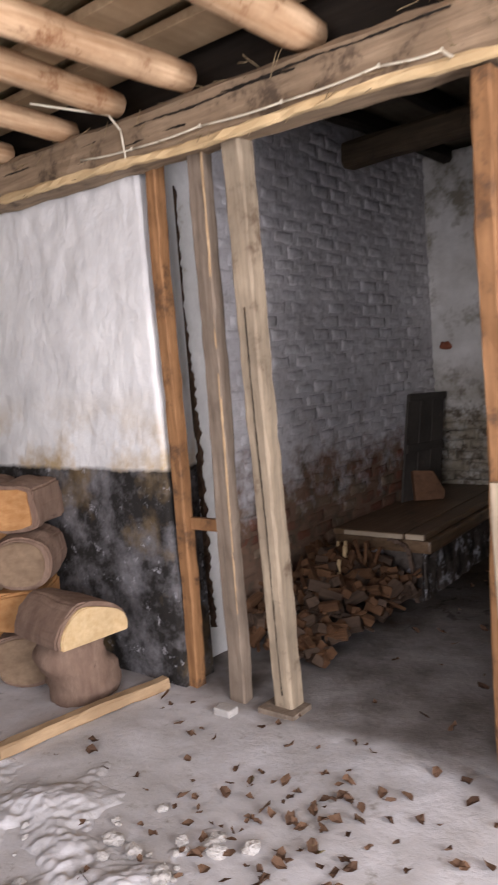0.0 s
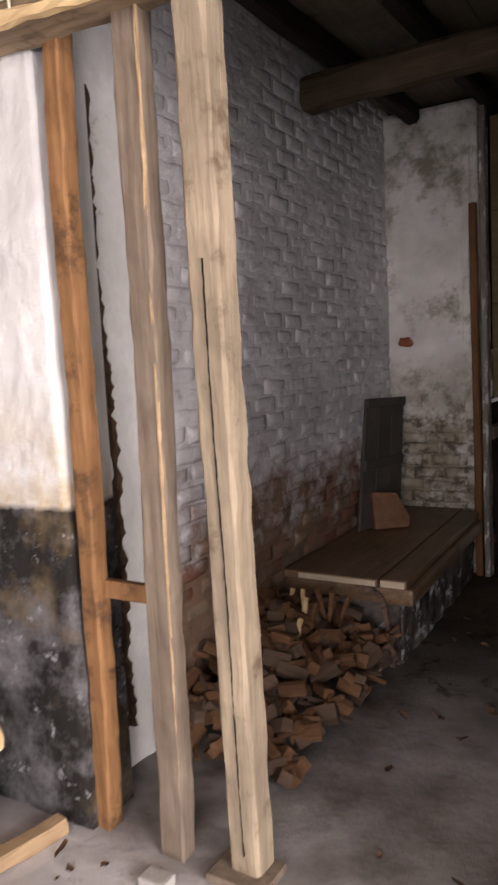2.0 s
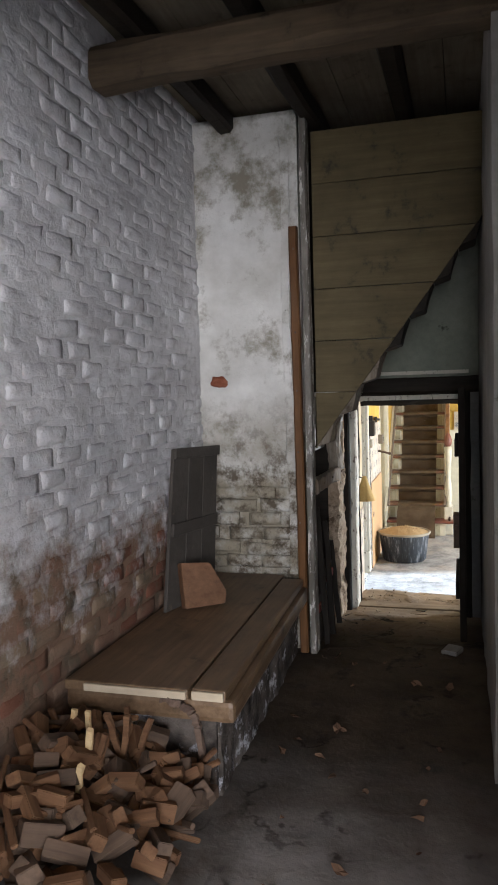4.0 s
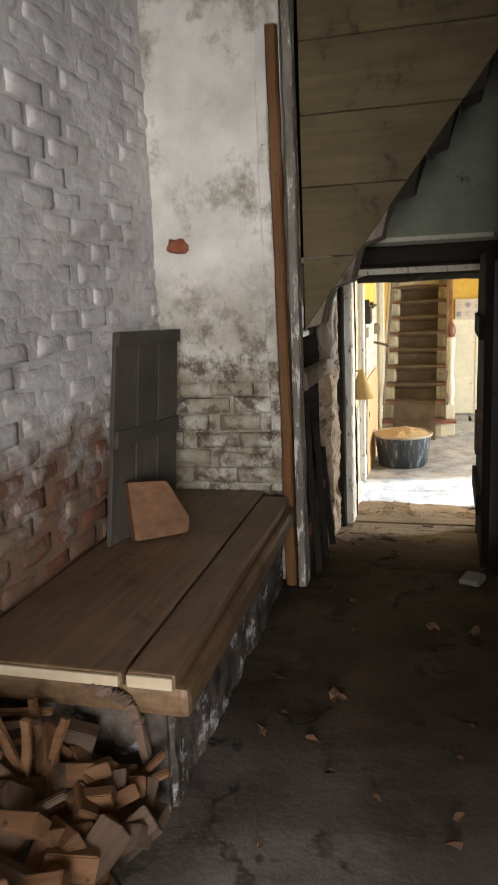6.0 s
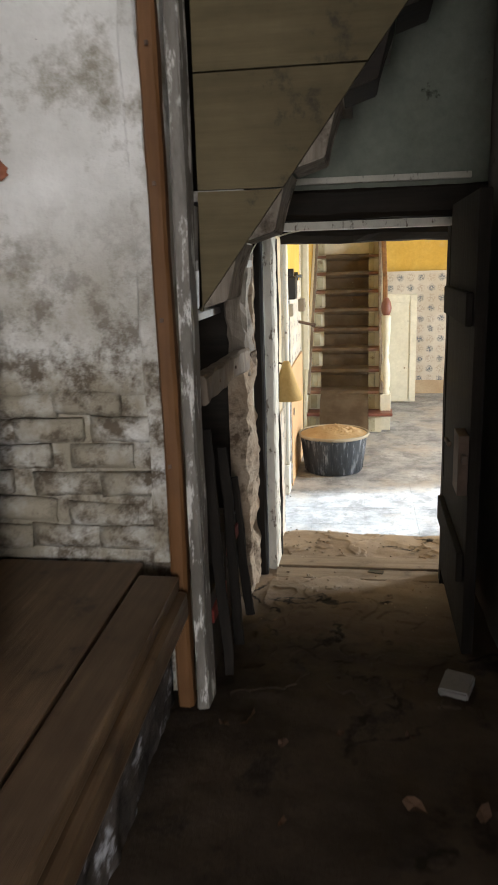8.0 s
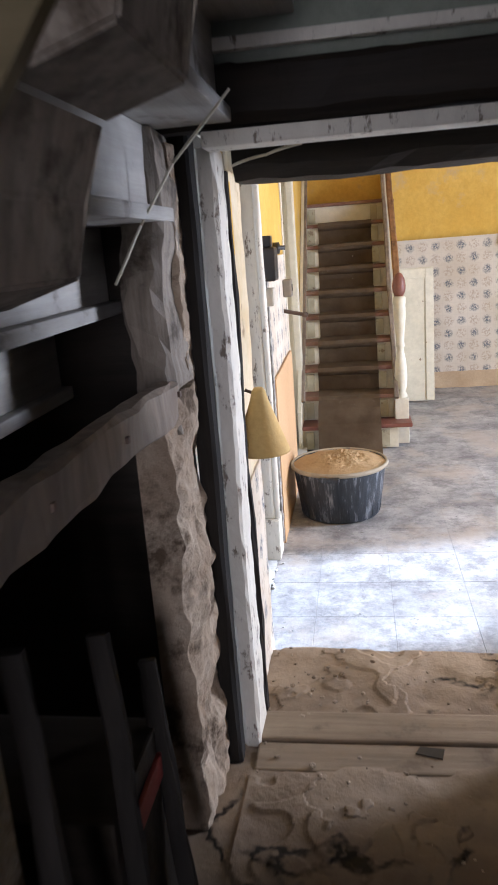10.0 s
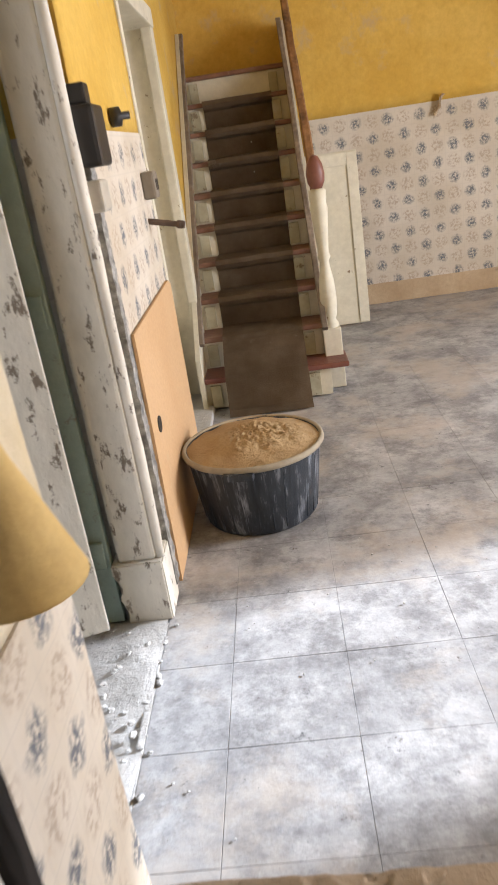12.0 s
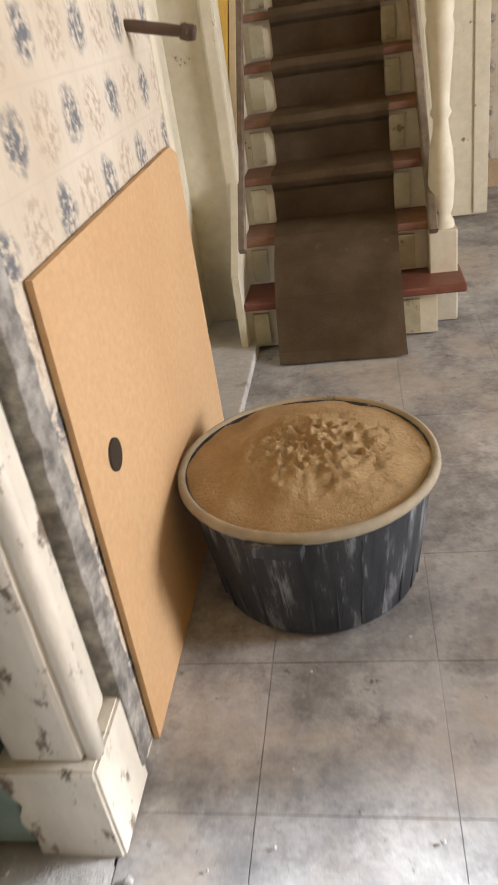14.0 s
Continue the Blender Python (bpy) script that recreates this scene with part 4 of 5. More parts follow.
# crumbling end of the loam wall beside the frame
loam = lumpy_wall("x", -2.025, 6.94, 7.215, 0.08, 1.20, -0.08, 60, 200, 0.05, 6.5, 13)
loam_post = thing("wall_stud", (-2.02, 7.06, 1.1), "old grey timber stud standing in the loam wall", "post")
part("timber", rough_beam((-2.07, 7.10, 1.10), (-2.075, 7.12, 1.74), 0.09, 0.17, 0.006, 18, up=(0, 1, 0), seed=47), STUD_WOOD, loam_post)
part("lime_crust", lumpy_wall("x", -2.022, 7.14, 7.21, 1.18, 1.72, -0.03, 12, 60, 0.016, 14, 19), CRUMBLY, loam_post, "crust of lime and straw")
structure("wall_loam_end", loam, CRUMBLY, "crumbling lime and straw wall end")
structure("wall_hall_left_near", lumpy_wall("x", -1.97, 7.50, 7.86, -0.02, 0.80, -0.10, 24, 40, 0.006, 6, 14), PAPER_Y, "scrap of tile-patterned wallpaper beside the doorway")
structure("wall_hall_left_near_upper", lumpy_wall("x", -1.975, 7.50, 7.86, 0.80, 1.70, -0.10, 24, 40, 0.006, 6, 15), STAINED, "flaking cream paint beside the doorway")
structure("trim_ochre_scrap", box(-2.0, -1.968, 7.56, 7.64, 1.47, 1.67, 0.003), OCHRE, "strip of ochre distemper")

shade = thing("lamp_shade", (-1.93, 7.60, 0.90), "yellowed cone lamp shade hanging on the wall edge", "lamp shade")
bm = lathe([(0.084, 0.0), (0.082, 0.006), (0.028, 0.155), (0.02, 0.185), (0.012, 0.195)], (-1.925, 7.60, 0.895), 28)
part("shade", bm, SHADE_CLOTH, shade)
part("hanger", rough_beam((-1.935, 7.60, 1.07), (-1.965, 7.60, 1.085), 0.008, 0.008, 0.001, 4, seed=3), METAL, shade, "bent wire hanger")

# open door leaf on the passage side
leaf = thing("door_passage", (-1.17, 6.8, 0.2), "dark stained plank door standing open", "door")
part("leaf", box(-1.19, -1.15, 6.38, 7.13, 0.19, 1.78, 0.006), DARK_WOOD_Z, leaf)
part("ledge", box(-1.215, -1.19, 6.42, 7.1, 0.45, 0.56, 0.006), DARK_WOOD_Z, leaf)
part("ledge", box(-1.215, -1.19, 6.42, 7.1, 1.35, 1.46, 0.006), DARK_WOOD_Z, leaf)
lock = part("lock_case", box(-1.225, -1.19, 6.39, 6.52, 0.78, 0.99, 0.004), METAL, leaf, "rusty rim lock")
part("bolt", box(-1.215, -1.20, 6.355, 6.39, 0.90, 0.93, 0.002), METAL, lock)
part("handle", rough_beam((-1.25, 6.44, 0.95), (-1.25, 6.54, 0.945), 0.012, 0.016, 0.001, 4, seed=2), METAL, lock)
slab = thing("floor_slab", (-1.2, 6.15, 0.21), "small broken paving piece on the floor", "stone")
part("slab", prism([(-1.30, 6.08), (-1.21, 6.05), (-1.17, 6.17), (-1.26, 6.21)], "z", 0.20, 0.235, 0.006), GREY_WALL, slab)

# niche under the back stair
rail = thing("niche_rail", (-2.05, 6.45, 0.85), "rough grey rail across the niche under the stair", "rail")
part("rail", rough_beam((-2.04, 6.12, 1.19), (-2.05, 7.16, 1.185), 0.05, 0.09, 0.005, 14, seed=51), OLD_POST, rail)
for y in (6.3, 6.62, 7.0):
    part("nail", box(-2.017, -2.010, y, y + 0.012, 1.19, 1.202, 0.002), METAL, rail)
for k, (y, z) in enumerate([(6.25, 0.40), (6.55, 0.52)]):
    crate = thing("crate", (-2.25, y, 0.2), "dark crate with a faded red band in the niche", "crate", "crates in the niche")
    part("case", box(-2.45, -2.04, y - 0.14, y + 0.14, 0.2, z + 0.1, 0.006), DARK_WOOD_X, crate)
    part("band", box(-2.04, -2.03, y - 0.12, y + 0.12, z, z + 0.05, 0.003), RED_CRATE, crate, "faded red band")
for k, (y, lean_by, h) in enumerate([(6.15, 0.06, 0.85), (6.38, 0.10, 0.72), (6.62, 0.06, 0.55)]):
    slat = thing("wood_lath", (-1.99, y, 0.2), "thin grey lath leaning into the niche, near-black for its shade", "lath", "slats in the niche")
    # grey laths in near-black wood: the niche's shade is in the colour
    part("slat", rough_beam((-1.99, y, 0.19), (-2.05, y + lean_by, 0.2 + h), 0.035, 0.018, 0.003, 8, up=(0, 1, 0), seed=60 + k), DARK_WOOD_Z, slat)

# ---- hall: side doorway with casing ----
casing = thing("side_door_casing", (-2.12, 8.86, 0.0), "flaking cream door casing on a carved plinth block", "door casing", kind="structure")
part("plinth", prism([(-2.185, 0.0), (-2.04, 0.0), (-2.04, 0.21), (-2.20, 0.21), (-2.20, 0.17), (-2.17, 0.13), (-2.195, 0.09), (-2.17, 0.04)], "y", 8.80, 8.95, 0.005), CREAM_WORN, casing)
part("board", box(-2.175, -2.06, 8.815, 8.93, 0.21, 1.95, 0.012), CREAM_WORN, casing)
part("bead", log_mesh((-2.05, 8.835, 0.21), (-2.05, 8.835, 1.95), 0.018, 0.018, 10, 20, 0.003, 5), CREAM_WORN, casing)
part("inner_bead", log_mesh((-2.165, 8.83, 0.21), (-2.165, 8.83, 1.95), 0.014, 0.014, 10, 20, 0.003, 6), CREAM_WORN, casing)
part("torn_edge", lumpy_wall("x", -2.036, 8.935, 8.99, 0.04, 1.42, -0.05, 10, 160, 0.007, 40, 71), MOULD_EDGE, casing, "torn mouldy paper and plaster edge")
part("head", box(-2.2, -2.03, 7.86, 8.93, 1.90, 1.99, 0.01), CREAM_WORN, casing)
side_door = thing("side_door", (-2.4, 8.6, 0.0), "old white boarded door standing half open", "door")
for k in range(4):
    bm = box(0.0, 0.028, 0.20 * k, 0.20 * k + 0.194, 0.04, 1.86, 0.005)
    bmesh.ops.transform(bm, matrix=Matrix.Translation((-2.22, 8.72, 0)) @ Matrix.Rotation(radians(108), 4, "Z"), verts=bm.verts)
    part("board", bm, CREAM_WORN, side_door)
green = thing("green_panel", (-2.3, 8.78, 0.0), "faded green painted panel behind the casing", "panel")
part("panel", box(-2.42, -2.20, 8.82, 8.85, 0.0, 1.88, 0.004), TEAL_PAINT, green)
for z in (0.2, 0.95, 1.7):
    part("batten", box(-2.41, -2.21, 8.805, 8.818, z, z + 0.09, 0.004), TEAL_PAINT, green)

board = thing("hardboard_sheet", (-2.03, 9.48, 0.0), "tan hardboard sheet with a round hole against the wall", "board")
part("sheet", prism([(9.02, 0.0), (9.975, 0.0), (9.985, 0.84), (9.93, 0.865), (9.05, 0.85)], "x", -2.046, -2.036), FIBRE, board)
bm = lathe([(0.028, 0.0), (0.028, 0.004)], (0, 0, 0), 18)
bmesh.ops.transform(bm, matrix=Matrix.Translation((-2.036, 9.16, 0.52)) @ Matrix.Rotation(radians(90), 4, "Y"), verts=bm.verts)
# black disc on the sheet paints the shade within the hole
part("hole", bm, BAKELITE, board, "round hole, its shade drawn as a black disc")

# mortar tub
TX, TY = -1.762, 9.478
tub = thing("mortar_tub", (TX, TY, 0.0), "black dusty mortar tub heaped with sand", "tub")
part("bucket", lathe([(0.02, 0.0), (0.208, 0.0), (0.218, 0.012), (0.238, 0.14), (0.252, 0.255), (0.260, 0.284), (0.254, 0.294), (0.244, 0.284), (0.238, 0.24), (0.02, 0.23)], (TX, TY, 0.0), 48), RUBBER, tub)
part("rim", lathe([(0.252, 0.278), (0.266, 0.276), (0.272, 0.284), (0.270, 0.296), (0.263, 0.301), (0.255, 0.296), (0.251, 0.280)], (TX, TY, 0.0), 48, caps=False), RIM_DUST, tub, "dust-caked rim")
for k in range(28):
    a = 2 * math.pi * k / 28
    part("rib", rough_beam((TX + 0.219 * math.cos(a), TY + 0.219 * math.sin(a), 0.02), (TX + 0.249 * math.cos(a), TY + 0.249 * math.sin(a), 0.25), 0.006, 0.006, 0.0006, 3, seed=k), RUBBER, tub)
for a in (-1.75, 1.4):
    bm = box(-0.055, 0.055, 0.254, 0.288, 0.258, 0.282, 0.005)
    bmesh.ops.transform(bm, matrix=Matrix.Translation((TX, TY, 0)) @ Matrix.Rotation(a - math.pi / 2, 4, "Z"), verts=bm.verts)
    part("grip", bm, RUBBER, tub)
sand = bmesh.new()
rings = []
for i in range(45):
    r = 0.255 * i / 44
    ring = []
    for k in range(120):
        a = 2 * math.pi * k / 120
        x, y = r * math.cos(a), r * math.sin(a)
        loose = min(1.0, max(0.0, 1.5 - math.hypot(x - 0.03, y + 0.02) / 0.13))
        z = 0.290 + 0.038 * (1 - (r / 0.255) ** 2) + 0.014 * loose + 0.008 * noise.noise(Vector((x * 14, y * 14, 0)))
        z += (0.010 * noise.noise(Vector((x * 45, y * 45, 4))) + 0.011 * noise.noise(Vector((x * 95, y * 95, 7)))) * (0.12 + loose)
        ring.append(sand.verts.new((TX + x, TY + y, z)))
    rings.append(ring)
for q0, q1 in zip(rings[1:], rings[2:]):
    for k in range(120):
        sand.faces.new((q0[k], q0[(k + 1) % 120], q1[(k + 1) % 120], q1[k])).smooth = True
sand.faces.new(rings[1])
heap = thing("sand_heap", (TX, TY, 0.28), "heap of dry tan building sand in the tub", "sand", kind="stuff")
part("sand", sand, SAND, heap)

# second doorway by the stair
frame2 = thing("stair_door_casing", (-2.1, 11.05, 0.0), "chipped cream door casing beside the stair", "door casing", kind="structure")
part("reveal", box(-2.26, -2.10, 11.01, 11.06, 0.0, 1.95, 0.004), CREAM, frame2)
part("edge_board", box(-2.11, -2.055, 10.985, 11.10, 0.0, 2.0, 0.01), CREAM, frame2)
part("head", box(-2.26, -2.045, 9.98, 11.06, 1.93, 2.02, 0.01), CREAM, frame2)
part("near_edge", box(-2.11, -2.046, 9.98, 10.03, 0.0, 1.95, 0.006), CREAM, frame2)
part("leaf", box(-2.28, -2.25, 9.98, 11.02, 0.02, 1.95, 0.004), CREAM, frame2, "closed cream door")
part("threshold", box(-2.25, -2.03, 10.02, 11.0, -0.01, 0.03, 0.006), STONE, frame2, "worn stone threshold")

# wall fittings
meter = thing("meter_box", (-2.02, 8.92, 1.40), "old black electrical box with a porcelain fuse", "electrical box")
part("case", box(-2.06, -1.985, 8.86, 9.0, 1.33, 1.48, 0.012), BAKELITE, meter)
part("lug", box(-2.05, -2.0, 8.88, 8.94, 1.48, 1.53, 0.006), BAKELITE, meter)
part("base", box(-2.06, -2.0, 8.85, 8.95, 1.22, 1.30, 0.008), PORCELAIN, meter, "cream block")
box2 = thing("switch", (-2.03, 9.42, 1.50), "small dark round switch on the wall", "switch")
bm = lathe([(0.03, 0), (0.03, 0.03), (0.012, 0.035), (0.012, 0.06)], (0, 0, 0), 16)
bmesh.ops.transform(bm, matrix=Matrix.Translation((-2.05, 9.45, 1.47)) @ Matrix.Rotation(radians(90), 4, "Y"), verts=bm.verts)
part("knob", bm, BAKELITE, box2)
sock = thing("wall_socket", (-2.03, 9.86, 1.24), "grey surface socket on the wallpaper", "socket")
part("case", box(-2.05, -2.0, 9.80, 9.90, 1.19, 1.29, 0.01), surface("grey bakelite", (0.20, 0.17, 0.13), (0.26, 0.22, 0.17), None, 6, 40, 0.5, 0.1), sock)
for y in (9.825, 9.85, 9.875):
    # slots are black slips laid on, for the shade in them
    part("slot", box(-2.001, -1.998, y, y + 0.008, 1.22, 1.26), BAKELITE, sock)
peg = thing("pipe_stub", (-2.0, 9.80, 1.11), "rusty pipe stub sticking out of the wall", "pipe")
part("pipe", log_mesh((-2.06, 9.80, 1.115), (-1.93, 9.81, 1.085), 0.012, 0.011, 12, 6, 0.001, 3), METAL, peg)
part("cap", log_mesh((-1.945, 9.81, 1.088), (-1.915, 9.812, 1.080), 0.016, 0.015, 12, 4, 0.001, 4), METAL, peg)

# ---- main stair ----
SG, SR, SY, SZ, SL, SRT = 0.19, 0.18, 10.74, 0.187, -2.06, -1.37
main = thing("main_stair", (-1.7, 10.7, 0.0), "steep cream wooden stair with a worn brown runner", "stair")
for i in range(10):
    y, z = SY + SG * i, SZ + SR * i
    rt = SRT + 0.10 if i == 0 else SRT
    part("tread", box(SL, rt, y - 0.015, y + SG + 0.03, z - 0.03, z, 0.008), OXBLOOD if i == 0 else TREAD_PAINT, main, "red-brown painted tread")
    part("riser", box(SL, SRT, y + 0.012, y + 0.03, z - SR, z - 0.03, 0.002), CREAM, main)
    for x0, x1 in ((SL + 0.025, SL + 0.085), (SRT - 0.12, SRT - 0.06)):
        part("tread_pad", box(x0, x1, y - 0.006, y + 0.011, z - SR + 0.012, z - 0.045, 0.003), CREAM_SHADED, main, "cream riser end beside the runner")
part("landing", box(SL, SRT + 0.1, SY + SG * 10, 12.86, SZ + SR * 9 - 0.03, SZ + SR * 9, 0.004), OXBLOOD, main)
part("stringer", prism([(10.70, 0.0), (10.76, 0.0), (12.6, SZ + SR * 8.4), (12.6, SZ + SR * 10.6), (10.70, 0.30)], "x", -2.085, -2.06), CREAM, main)
part("stringer", prism([(10.88, 0.0), (12.86, 0.0), (12.86, SZ + SR * 10.5), (12.62, SZ + SR * 10.5), (10.88, 0.34)], "x", SRT, SRT + 0.03), CREAM, main, "cream side of the stair")
for k, x in ((0, -2.05), (1, SRT - 0.005)):
    part("stringer_cap", rough_beam((x, 10.80, 0.36), (x, 12.62, 0.36 + 1.82 * SR / SG + 0.0), 0.032, 0.03, 0.002, 14, seed=80 + k), OLD_POST, main)
rows_c = []
for i in range(10):
    y, z = SY + SG * i, SZ + SR * i
    rows_c += [(y + 0.006, z - SR + 0.012), (y + 0.009, z - 0.10), (y + 0.004, z - 0.060), (y - 0.028, z - 0.042), (y - 0.044, z - 0.020), (y - 0.036, z + 0.006), (y + 0.02, z + 0.011)]
rows_c = [(10.57, 0.008), (10.62, 0.03), (10.690, 0.165), (10.712, 0.205), (10.80, 0.30)] + rows_c[11:-7]
runner = bmesh.new()
pv = []
for y, z in rows_c:
    pv.append([runner.verts.new((SL + 0.12 + 0.45 * f / 8 + (0.012 * noise.noise(Vector((y * 3, f, 0)))), y + 0.006 * noise.noise(Vector((f * 0.9, y * 4, 2))), z + 0.004 * noise.noise(Vector((f, y * 9, 1))))) for f in range(9)])
for a, b in zip(pv, pv[1:]):
    for k in range(8):
        runner.faces.new((a[k], a[k + 1], b[k + 1], b[k]))
bmesh.ops.solidify(runner, geom=runner.faces[:], thickness=0.006)
part("runner", runner, CARPET, main, "worn brown stair runner, darkened for the shade on the stair")

newel = part("newel", lathe([(0.044, 0.0), (0.044, 0.36), (0.030, 0.38), (0.040, 0.41), (0.046, 0.50), (0.040, 0.60), (0.028, 0.66), (0.024, 0.70), (0.036, 0.72), (0.028, 0.74), (0.032, 0.80), (0.042, 0.92), (0.046, 0.97), (0.040, 1.0), (0.045, 1.02), (0.045, 1.06), (0.028, 1.07)], (-1.335, 10.92, 0.0), 24), CREAM, main, "turned cream newel post")
part("knob", lathe([(0.028, 1.07), (0.044, 1.10), (0.048, 1.14), (0.040, 1.19), (0.022, 1.225), (0.004, 1.235)], (-1.335, 10.92, 0.0), 24), OXBLOOD, newel, "red-brown egg-shaped knob")
part("newel_base", box(-1.385, -1.285, 10.87, 10.97, 0.0, 0.34, 0.006), CREAM, main)
hand = [(10.95, 1.06), (12.85, 1.06 + 1.9 * SR / SG)]
part("handrail", rough_beam((-1.345, hand[0][0], hand[0][1]), (-1.345, hand[1][0], hand[1][1]), 0.045, 0.05, 0.002, 14, seed=90), ORANGE_Z, main, "brown handrail")
cup = thing("cupboard_door", (-1.15, 12.25, 0.0), "small cream door of the stair cupboard standing open", "door")
part("leaf", box(-1.33, -0.97, 12.23, 12.26, 0.02, 1.20, 0.005), CREAM, cup)
part("stile", box(-1.04, -0.97, 12.22, 12.229, 0.03, 1.19, 0.003), CREAM, cup)
part("rail", box(-1.33, -1.041, 12.22, 12.229, 1.11, 1.19, 0.003), CREAM, cup)
flap = thing("paper_flap", (-0.27, 12.85, 1.42), "curled torn flap of wallpaper on the end wall", "wallpaper")
part("flap", rough_beam((-0.30, 12.85, 1.33), (-0.24, 12.83, 1.47), 0.05, 0.012, 0.006, 8, seed=93), BARE_PLASTER, flap)

# ---- barn clutter ----
def split_log(x, z, w, h, cut, bark, face, label, seed):
    """A split length of trunk lying with its end outwards: a many-sided body and a sawn or split face."""
    rn = random.Random(seed)
    y = 2.12 + rn.uniform(-0.03, 0.05)
    ob = thing("log", (x, y, z), label, "log", "stacked logs by the plaster wall")
    ring = []
    for k in range(18):
        a = 2 * math.pi * k / 18
        q = max(abs(math.cos(a)), abs(math.sin(a))) ** cut
        ring.append((x + w / 2 * math.cos(a) / q * rn.uniform(0.95, 1.04), z + h / 2 + h / 2 * math.sin(a) / q * rn.uniform(0.96, 1.0)))
    bm = prism(ring, "y", y, y + 0.36, 0.012)
    bmesh.ops.subdivide_edges(bm, edges=[e for e in bm.edges if abs(e.verts[0].co.y - e.verts[1].co.y) > 0.2], cuts=6)
    for v in bm.verts:
        v.co += Vector(noise.noise_vector(v.co * 8 + Vector((seed, 0, 0)))) * 0.016
    part("bark", bm, bark, ob)
    bm = prism([(x + (px - x) * 0.86 - 0.012, z + h / 2 + (pz - z - h / 2) * 0.84) for px, pz in ring], "y", y - 0.012, y + 0.03, 0.005)
    for v in bm.verts:
        v.co += Vector(noise.noise_vector(v.co * 8 + Vector((seed, 0, 0)))) * 0.012
    part("cut_face", bm, face, ob, "bare end of the log")
    turn = Matrix.Translation((x, y + 0.18, 0)) @ Matrix.Rotation(radians(rn.uniform(30, 50)), 4, "Z") @ Matrix.Translation((-x, -y - 0.18, 0))
    for child in ob.children:
        child.data.transform(turn)
    return ob


ORANGE_LOG, GREY_LOG = "split log with a bare orange end in the stack", "grey barked log with a weathered end in the stack"
for k, (x, z, w, h, cut, bark, face, label) in enumerate([
        (-3.45, 0.215, 0.29, 0.30, 0.8, STUMP_BARK, OLD_LOG, GREY_LOG), (-3.45, 0.515, 0.28, 0.22, 0.95, CUT_WOOD, CUT_WOOD, ORANGE_LOG),
        (-3.40, 0.735, 0.33, 0.30, 0.25, STUMP_BARK, OLD_LOG, GREY_LOG), (-3.45, 1.035, 0.31, 0.26, 0.7, STUMP_BARK, CUT_WOOD, ORANGE_LOG),
        (-3.78, 0.215, 0.30, 0.30, 0.6, BARK, CUT_WOOD, ORANGE_LOG), (-3.78, 0.515, 0.30, 0.26, 0.4, STUMP_BARK, OLD_LOG, GREY_LOG),
        (-3.78, 0.775, 0.30, 0.28, 0.7, BARK, CUT_WOOD, ORANGE_LOG), (-3.80, 1.055, 0.30, 0.24, 0.5, STUMP_BARK, CUT_WOOD, ORANGE_LOG)]):
    split_log(x, z, w, h, cut, bark, face, label, k * 3 + 1)
stump = thing("stump", (-3.02, 2.22, FLOOR), "short upright stump with stripped bark", "stump")
part("trunk", log_mesh((-3.0, 2.22, FLOOR - 0.01), (-3.0, 2.22, 0.56), 0.185, 0.17, 16, 10, 0.02, 5), STUMP_BARK, stump)
half = thing("half_log", (-2.97, 2.18, 0.56), "half log lying on the stump, pale split face outwards", "log")
pts = [(0.20 * math.cos(a) * (1 + 0.06 * math.sin(5 * a)), 0.20 * math.sin(a) * (1 + 0.12 * math.sin(3 * a + 1))) for a in [math.pi * k / 14 for k in range(15)]]
bm = prism(pts, "y", -0.20, 0.22, 0.012)
bmesh.ops.subdivide_edges(bm, edges=bm.edges[:], cuts=2, use_grid_fill=True)
for v in bm.verts:
    v.co += Vector(noise.noise_vector(v.co * 9)) * 0.014
bmesh.ops.transform(bm, matrix=Matrix.Translation((-2.98, 2.2, 0.565)) @ Matrix.Rotation(radians(84), 4, "Z"), verts=bm.verts)
part("bark", bm, STUMP_BARK, half)
bm = prism([(x * 0.92, z * 0.88) for x, z in pts], "y", -0.218, -0.18, 0.006)
bmesh.ops.transform(bm, matrix=Matrix.Translation((-2.98, 2.2, 0.565)) @ Matrix.Rotation(radians(84), 4, "Z"), verts=bm.verts)
part("split_face", bm, SPLIT_PALE, half, "pale split face")
plank = thing("floor_plank", (-2.7, 2.1, FLOOR), "sawn timber lying on the floor", "plank")
part("plank", rough_beam((-2.80, 1.62, FLOOR + 0.035), (-2.66, 2.50, FLOOR + 0.035), 0.07, 0.06, 0.003, 12, seed=95), PLANK_Y, plank)

# firewood heap
kinds = []
rnd = random.Random(11)
for k in range(10):
    a, b, c = rnd.uniform(0.04, 0.075), rnd.uniform(0.04, 0.07), rnd.uniform(0.07, 0.14)
    if k > 7:
        a, b, c = 0.02, 0.018, 0.24
    bm = prism([(-a / 2, -b / 2), (a / 2, -b / 2 * rnd.uniform(0.6, 1)), (a / 2 * rnd.uniform(0.5, 1), b / 2), (-a / 2, b / 2 * rnd.uniform(0.6, 1))], "x", -c / 2, c / 2, 0.003)
    me = bpy.data.meshes.new("firewood")
    bmesh.ops.recalc_face_normals(bm, faces=bm.faces)
    bm.to_mesh(me)
    bm.free()
    me.materials.append(FIREWOOD if k % 3 else FIREWOOD_GREY)
    kinds.append((me, min(a, b), c))
